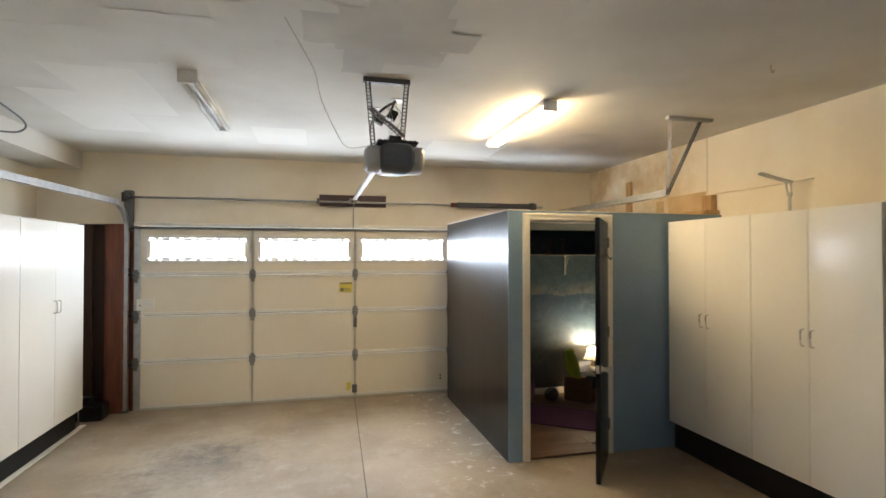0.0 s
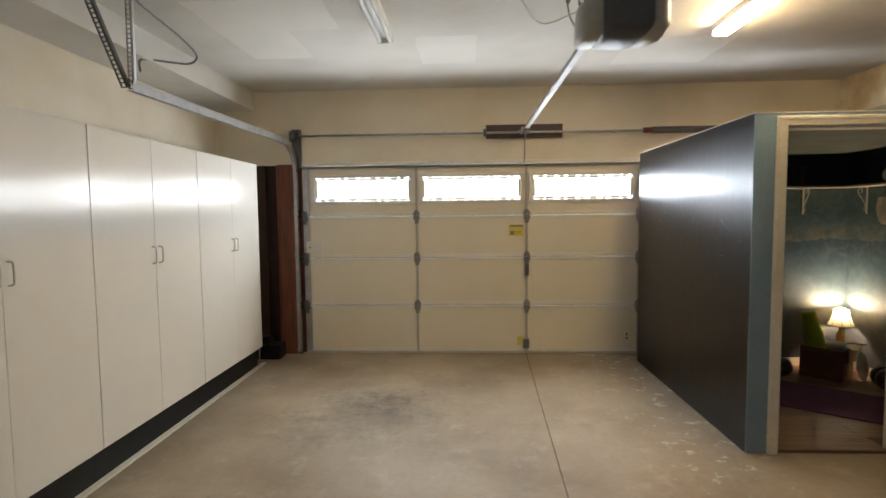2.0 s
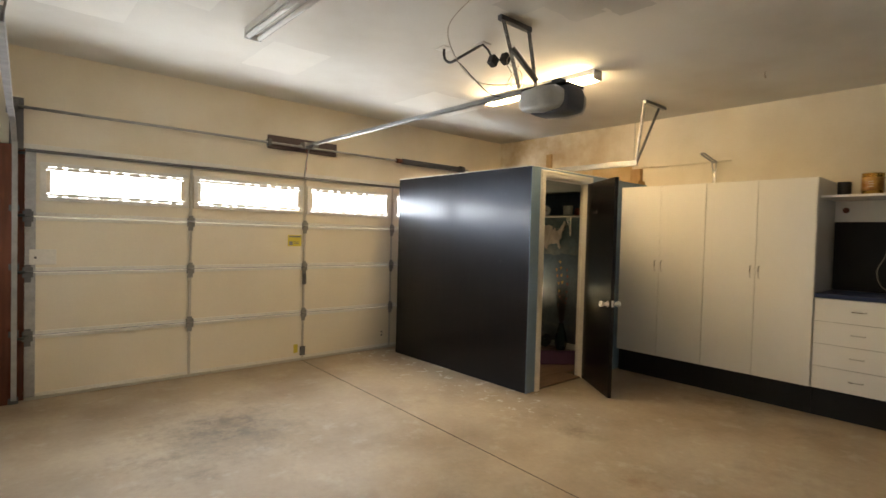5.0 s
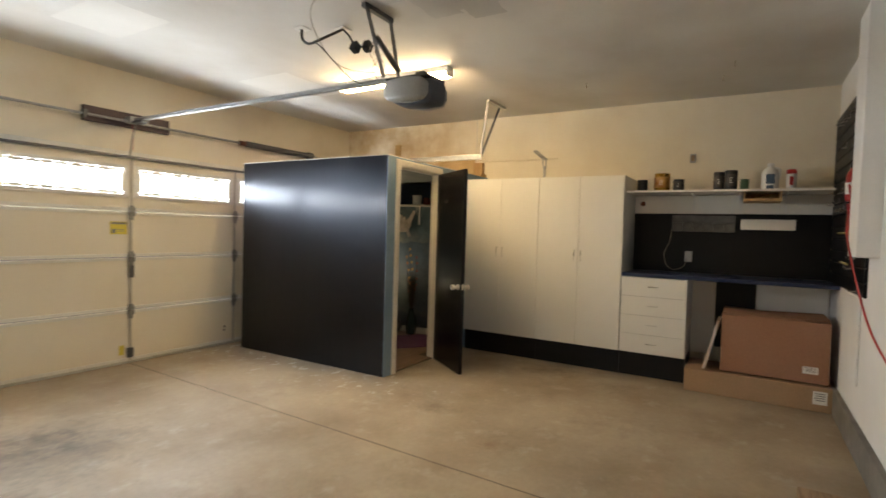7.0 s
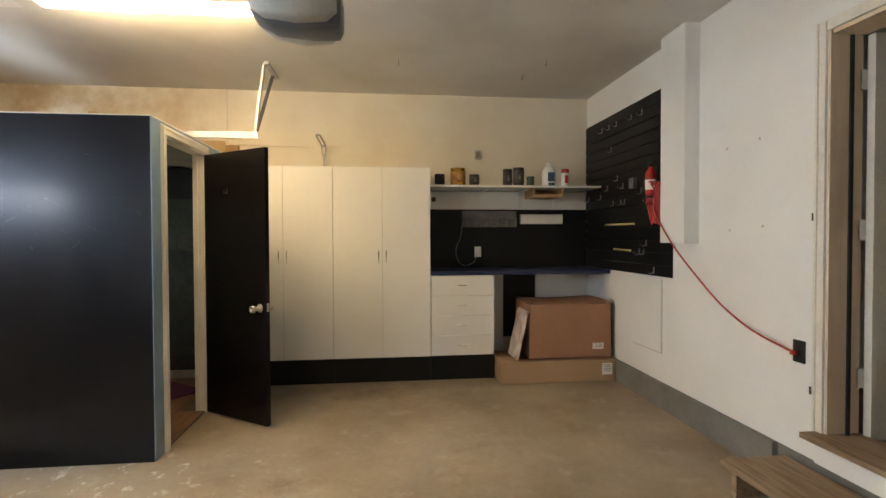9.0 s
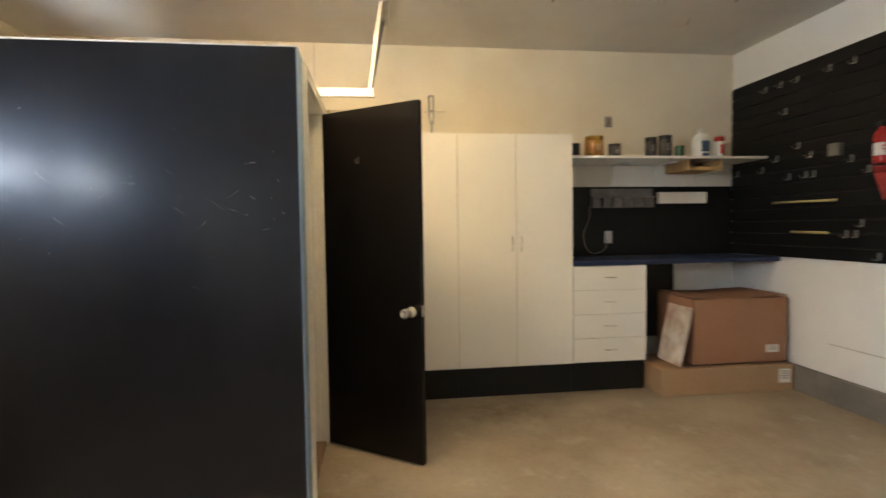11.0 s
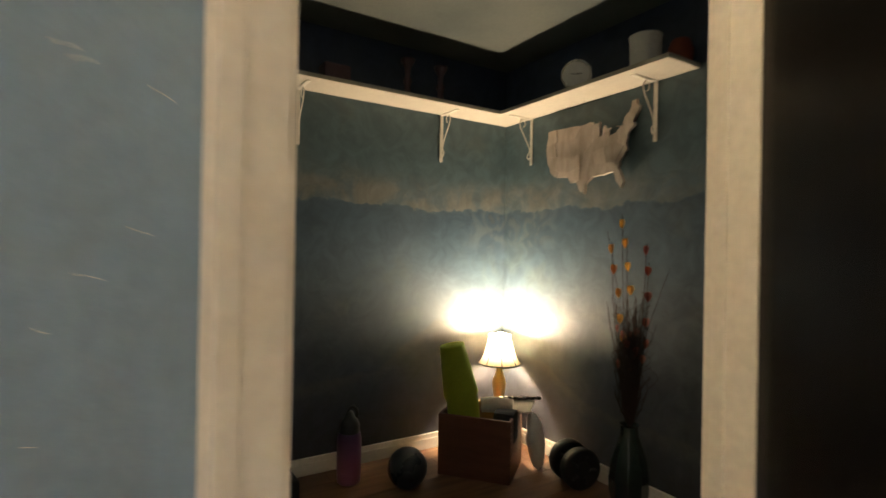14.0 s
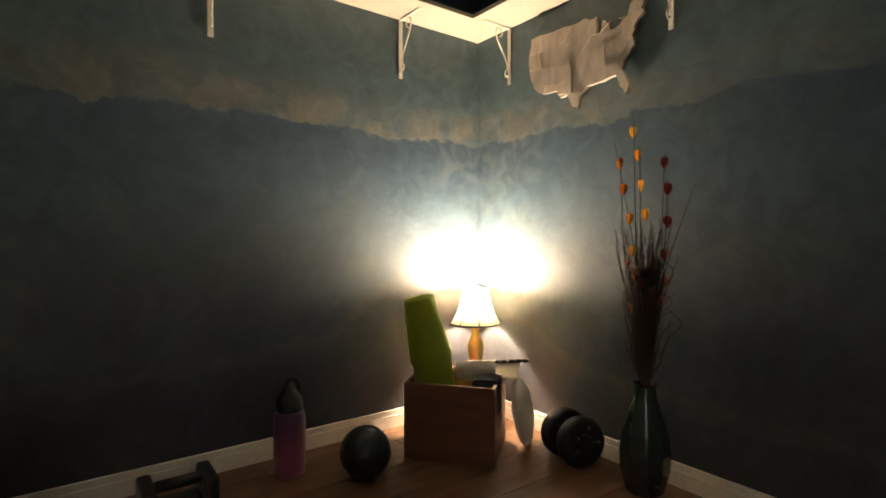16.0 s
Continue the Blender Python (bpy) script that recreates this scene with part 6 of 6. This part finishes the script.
def stem(lat, top, deep, r=0.0022, bend=0.0):
    tip = Vector((VX, VY, 0)) + SIDE * lat + DEEP * deep
    tip.z = top
    mid = base.lerp(tip, 0.5) + SIDE * bend
    return spline([Vector((VX, VY, Z0 + 0.285)), base, mid, tip], 6)


for lat, top in ((-0.038, 1.19), (-0.079, 1.08), (0.051, 1.075), (0.061, 1.0), (-0.02, 1.10)):
    part("stem", tubes(stem(lat, top, random.uniform(-0.02, 0.02), bend=lat * 0.25), 0.0026, 5, 0.0012), M["twig"], br)
bm = bmesh.new()
for k in range(300):
    lat, top = random.gauss(0, 0.026), 0.48 + 0.42 * random.random() ** 1.7
    pts = stem(lat * (0.5 + top), top, random.uniform(-0.03, 0.03), bend=random.uniform(-0.012, 0.012))
    pts = [p + Vector((random.uniform(-0.004, 0.004), random.uniform(-0.004, 0.004), 0)) if i > 8 else p for i, p in enumerate(pts)]
    tube(bm, pts, 0.0022, 4, 0.0009, cap=False)
    if k % 3 == 0:
        q = pts[-4]
        tube(bm, spline([q, q + SIDE * random.uniform(-0.04, 0.04) + Vector((0, 0, 0.05)), q + SIDE * random.uniform(-0.07, 0.07) + Vector((0, 0, 0.10))], 4), 0.0012, 4, 0.0006, cap=False)
for lat, top in ((0.137, 0.981), (0.093, 0.76), (-0.096, 1.124), (-0.086, 0.76)):
    pts = stem(lat, top, 0.0, bend=-lat * 0.2)
    tube(bm, pts, 0.0018, 4, 0.0008, cap=False)
tagged(part("brushwood", bm, M["twig"], br, "dense bundle of dark twigs"), kind="stuff")


def leaf(lat, z, size, mat, turn):
    bm = bmesh.new()
    out = [(0, -1.0), (0.45, -0.35), (0.62, 0.2), (0.5, 0.72), (0.2, 0.9), (0, 0.74), (-0.2, 0.9), (-0.5, 0.72), (-0.62, 0.2), (-0.45, -0.35)]
    c = Vector((VX, VY, z)) + SIDE * lat + DEEP * random.uniform(-0.015, 0.015)
    tdir = SIDE * math.cos(turn) + DEEP * math.sin(turn)
    mid = bm.verts.new(c + DEEP * 0.006)
    vs_ = [bm.verts.new(c + tdir * a * size + Vector((0, 0, b * size)) - DEEP * 0.012 * abs(a)) for a, b in out]
    for i in range(len(vs_)):
        bm.faces.new((mid, vs_[i], vs_[(i + 1) % len(vs_)]))
    bmesh.ops.solidify(bm, geom=bm.faces[:], thickness=0.0012)
    part("leaf", bm, mat, br)


for k, (lat, z) in enumerate(LEAVES):
    leaf(lat, z, 0.0215, M["leaf_red"] if lat > 0.03 else M["leaf_gold"] if lat > -0.045 and z > 0.85 else M["leaf"], random.uniform(-0.8, 0.8))
for k in range(10):
    leaf(random.uniform(-0.05, 0.06), random.uniform(0.58, 0.76), 0.02, M["leaf_red"], random.uniform(-1, 1))

# corner shelf and its brackets
ZU = 1.735
sf = thing("corner_shelf", (3.84, 6.53, ZU), "white L-shaped shelf round the room's corner", "shelf")
part("board", boxes((2.45, 6.338, ZU, RX1 - 0.001, RY1 - 0.001, ZU + 0.018), bevel=0.002), M["shelf_paint"], sf)
part("board", boxes((3.648, 5.39, ZU, RX1 - 0.001, 6.3375, ZU + 0.018), bevel=0.002), M["shelf_paint"], sf)


def scroll_bracket(p, out, along):
    """A flat plate on the wall, one under the board, and a scroll between."""
    p, out, along = Vector(p), Vector(out), Vector(along)
    bm = bmesh.new()
    for a, c in ((p + out * 0.002 + Vector((0, 0, -0.245)), p + out * 0.006), (p + out * 0.006 + Vector((0, 0, -0.005)), p + out * 0.155 + Vector((0, 0, -0.001)))):
        q0, q1 = a - along * 0.009, c + along * 0.009
        box(bm, min(q0.x, q1.x), min(q0.y, q1.y), min(q0.z, q1.z), max(q0.x, q1.x), max(q0.y, q1.y), max(q0.z, q1.z), 0.001)
    pts = [(0.006, -0.20), (0.022, -0.215), (0.030, -0.195), (0.018, -0.180), (0.020, -0.155), (0.045, -0.11), (0.075, -0.065), (0.085, -0.03), (0.070, -0.012), (0.052, -0.02), (0.050, -0.04), (0.062, -0.05)]
    tube(bm, spline([p + out * u + Vector((0, 0, w)) for u, w in pts], 4), 0.003, 6)
    for w in (-0.03, -0.225):
        tube(bm, [p + out * 0.006 + Vector((0, 0, w)), p + out * 0.0075 + Vector((0, 0, w))], 0.004, 8)
    return bm


for p, o, al in (((2.665, RY1 - 0.001, ZU), (0, -1, 0), (1, 0, 0)), ((3.412, RY1 - 0.001, ZU), (0, -1, 0), (1, 0, 0)), ((RX1 - 0.001, 6.318, ZU), (-1, 0, 0), (0, 1, 0)), ((RX1 - 0.001, 5.575, ZU), (-1, 0, 0), (0, 1, 0))):
    part("bracket", scroll_bracket(p, o, al), M["trim"], sf, "white scrolled steel bracket")
structure("left_wall_bracket", boxes((RX0 + 0.001, 5.66, 1.47, RX0 + 0.012, 5.70, 1.735), bevel=0.003), M["trim"], "pale bracket plate on the wall", "bracket")

ZT = ZU + 0.0185
ck = thing("clock", (3.71, 5.885, ZT), "round pale dial clock leaning on the shelf", "clock")
bm = bmesh.new()
tube(bm, [(3.722, 5.895, ZT + 0.066), (3.698, 5.875, ZT + 0.066)], 0.066, 28)
part("case", bm, M["nickel"], ck)
bm = bmesh.new()
tube(bm, [(3.698, 5.875, ZT + 0.066), (3.6968, 5.874, ZT + 0.066)], 0.057, 28)
part("dial", bm, M["paper"], ck, "pale dial")
part("pointer", tubes([(3.708 - 0.0125, 5.838, ZT + 0.060), (3.6955, 5.873, ZT + 0.066), (3.680, 5.898, ZT + 0.070)], 0.002, 5), M["black_plastic"], ck)
bm = bmesh.new()
lathe(bm, [(0.054, 0), (0.057, 0.004), (0.060, 0.108), (0.062, 0.118), (0.056, 0.118), (0.053, 0.108), (0.001, 0.10)], 3.715, 5.535, ZT, 24)
solid("white_pot", bm, M["white_plastic"], (3.715, 5.535, ZT), "plain white pot on the shelf", "pot")
bm = bmesh.new()
lathe(bm, [(0.040, 0), (0.044, 0.004), (0.046, 0.05), (0.034, 0.085), (0.030, 0.09)], 3.79, 5.437, ZT, 20)
solid("dark_red_jar", bm, M["leaf_red"], (3.79, 5.437, ZT), "dark red jar at the shelf's end", "jar")
for x in (3.16, 3.345):
    bm = bmesh.new()
    lathe(bm, [(0.038, 0), (0.040, 0.008), (0.018, 0.03), (0.012, 0.06), (0.022, 0.085), (0.012, 0.11), (0.015, 0.15), (0.032, 0.175), (0.034, 0.19)], x, 6.44, ZT, 20)
    solid("candlestick", bm, M["pewter"], (x, 6.44, ZT), "dull mauve turned candlestick on the shelf", "candlestick", "candlesticks")
solid("dark_trinket_box", boxes((2.74, 6.40, ZT, 2.86, 6.49, ZT + 0.085), bevel=0.01), M["pewter"], (2.80, 6.44, ZT), "small dark box on the shelf", "box")

# wooden wall map
MAP = [(0.03, 0.97), (0.25, 0.965), (0.48, 0.95), (0.51, 0.985), (0.56, 0.91), (0.62, 0.93), (0.615, 0.74), (0.65, 0.73), (0.665, 0.87), (0.705, 0.80), (0.70, 0.71), (0.78, 0.75), (0.85, 0.82), (0.865, 0.92), (0.91, 0.96),
       (0.935, 1.10), (0.975, 1.10), (1.0, 0.97), (0.955, 0.86), (0.955, 0.78), (0.905, 0.72), (0.88, 0.60), (0.89, 0.50), (0.835, 0.40), (0.81, 0.29), (0.865, 0.10), (0.84, 0.03), (0.79, 0.17), (0.765, 0.25), (0.66, 0.22),
       (0.54, 0.22), (0.475, 0.13), (0.465, 0.0), (0.41, 0.07), (0.36, 0.19), (0.30, 0.18), (0.27, 0.27), (0.14, 0.28), (0.06, 0.36), (0.01, 0.50), (0.0, 0.72)]
random.seed(5)
ring = []
for i, (u, w) in enumerate(MAP):
    u1, w1 = MAP[(i + 1) % len(MAP)]
    for q in range(3):
        j = 0.010 if q else 0.0
        ring.append((u + (u1 - u) * q / 3 + random.uniform(-j, j), w + (w1 - w) * q / 3 + random.uniform(-j, j)))


def cut(poly, px, py, nx, ny):
    """The part of a polygon on the side of a line that its normal leaves behind."""
    out = []
    for (x0, y0), (x1, y1) in zip(poly, poly[1:] + poly[:1]):
        d0, d1 = (x0 - px) * nx + (y0 - py) * ny, (x1 - px) * nx + (y1 - py) * ny
        if d0 <= 0:
            out.append((x0, y0))
        if (d0 < 0) != (d1 < 0) and d0 != d1:
            k = d0 / (d0 - d1)
            out.append((x0 + (x1 - x0) * k, y0 + (y1 - y0) * k))
    return out


wm = thing("wooden_wall_map", (RX1 - 0.02, 5.9, 1.47), "whitewashed wooden map of states on the mural wall", "wall map")
seeds = [(0.06 + 0.135 * c + random.uniform(-0.045, 0.045), 0.08 + 0.20 * r + random.uniform(-0.06, 0.06)) for r in range(6) for c in range(8)]
for i, (cx, cy) in enumerate(seeds):
    poly = ring
    for k, (qx, qy) in enumerate(seeds):
        if k != i and poly:
            poly = cut(poly, (cx + qx) / 2, (cy + qy) / 2, qx - cx, qy - cy)
    clean = [p for k, p in enumerate(poly) if math.hypot(p[0] - poly[k - 1][0], p[1] - poly[k - 1][1]) > 0.002]
    if len(clean) < 3:
        continue
    bm = bmesh.new()
    proud = random.uniform(0.018, 0.026)
    f = bm.faces.new([bm.verts.new((RX1 - proud, 6.185 - 0.545 * u, 1.305 + 0.34 * w)) for u, w in clean])
    if f.calc_area() < 0.0002:
        bm.free()
        continue
    ext = bmesh.ops.extrude_face_region(bm, geom=[f])
    bmesh.ops.translate(bm, vec=(proud - 0.008, 0, 0), verts=[v for v in ext["geom"] if isinstance(v, bmesh.types.BMVert)])
    bmesh.ops.triangulate(bm, faces=bm.faces[:])
    part("state_piece", bm, M["map_wood"], wm)
part("standoff", boxes((RX1 - 0.0075, 5.95, 1.46, RX1 - 0.001, 6.05, 1.54)), M["dark_wood"], wm)

# purple rug
ca, sa = math.cos(radians(-36.9)), math.sin(radians(-36.9))
bm = bmesh.new()
for e0, e1_, n0, n1 in ((-1.60, -0.22, 5.92, 6.61),):
    box(bm, -0.69, -0.345, 0, 0.69, 0.345, 0.008, 0.003, Matrix.Rotation(radians(-36.9), 4, "Z"))
    ec, nc = (e0 + e1_) / 2, (n0 + n1) / 2
    bmesh.ops.translate(bm, vec=(ec * ca - nc * sa, ec * sa + nc * ca, Z0 + 0.0005), verts=bm.verts)
solid("purple_mat", bm, M["purple_mat"], (2.97, 5.55, Z0), "dark purple rug lying across the floor", "rug")

# laminate planks of the room
fl = structure("room_floor", boxes((RX0 + 0.001, SY0 + 0.01, 0.001, RX1 - 0.001, RY1 - 0.001, 0.012)), M["dark_joint"], "brown laminate plank floor", "floor")
random.seed(3)
y, row = SY0 + 0.012, 0
while y < RY1 - 0.02:
    y1 = min(y + 0.19, RY1 - 0.002)
    x = RX0 + 0.002 - (0, 0.5, 0.25, 0.8)[row % 4]
    while x < RX1 - 0.003:
        x1 = x + 1.2
        a, c = max(x, RX0 + 0.002), min(x1 - 0.0015, RX1 - 0.002)
        if y < RY0:
            a, c = max(a, OX0 + 0.004), min(c, OX1 - 0.006)
        if c - a > 0.02:
            part("plank", boxes((a, y, 0.012, c, y1 - 0.0015, Z0), bevel=0.0008), M["laminate"], fl)
        x = x1
    y, row = y + 0.19, row + 1
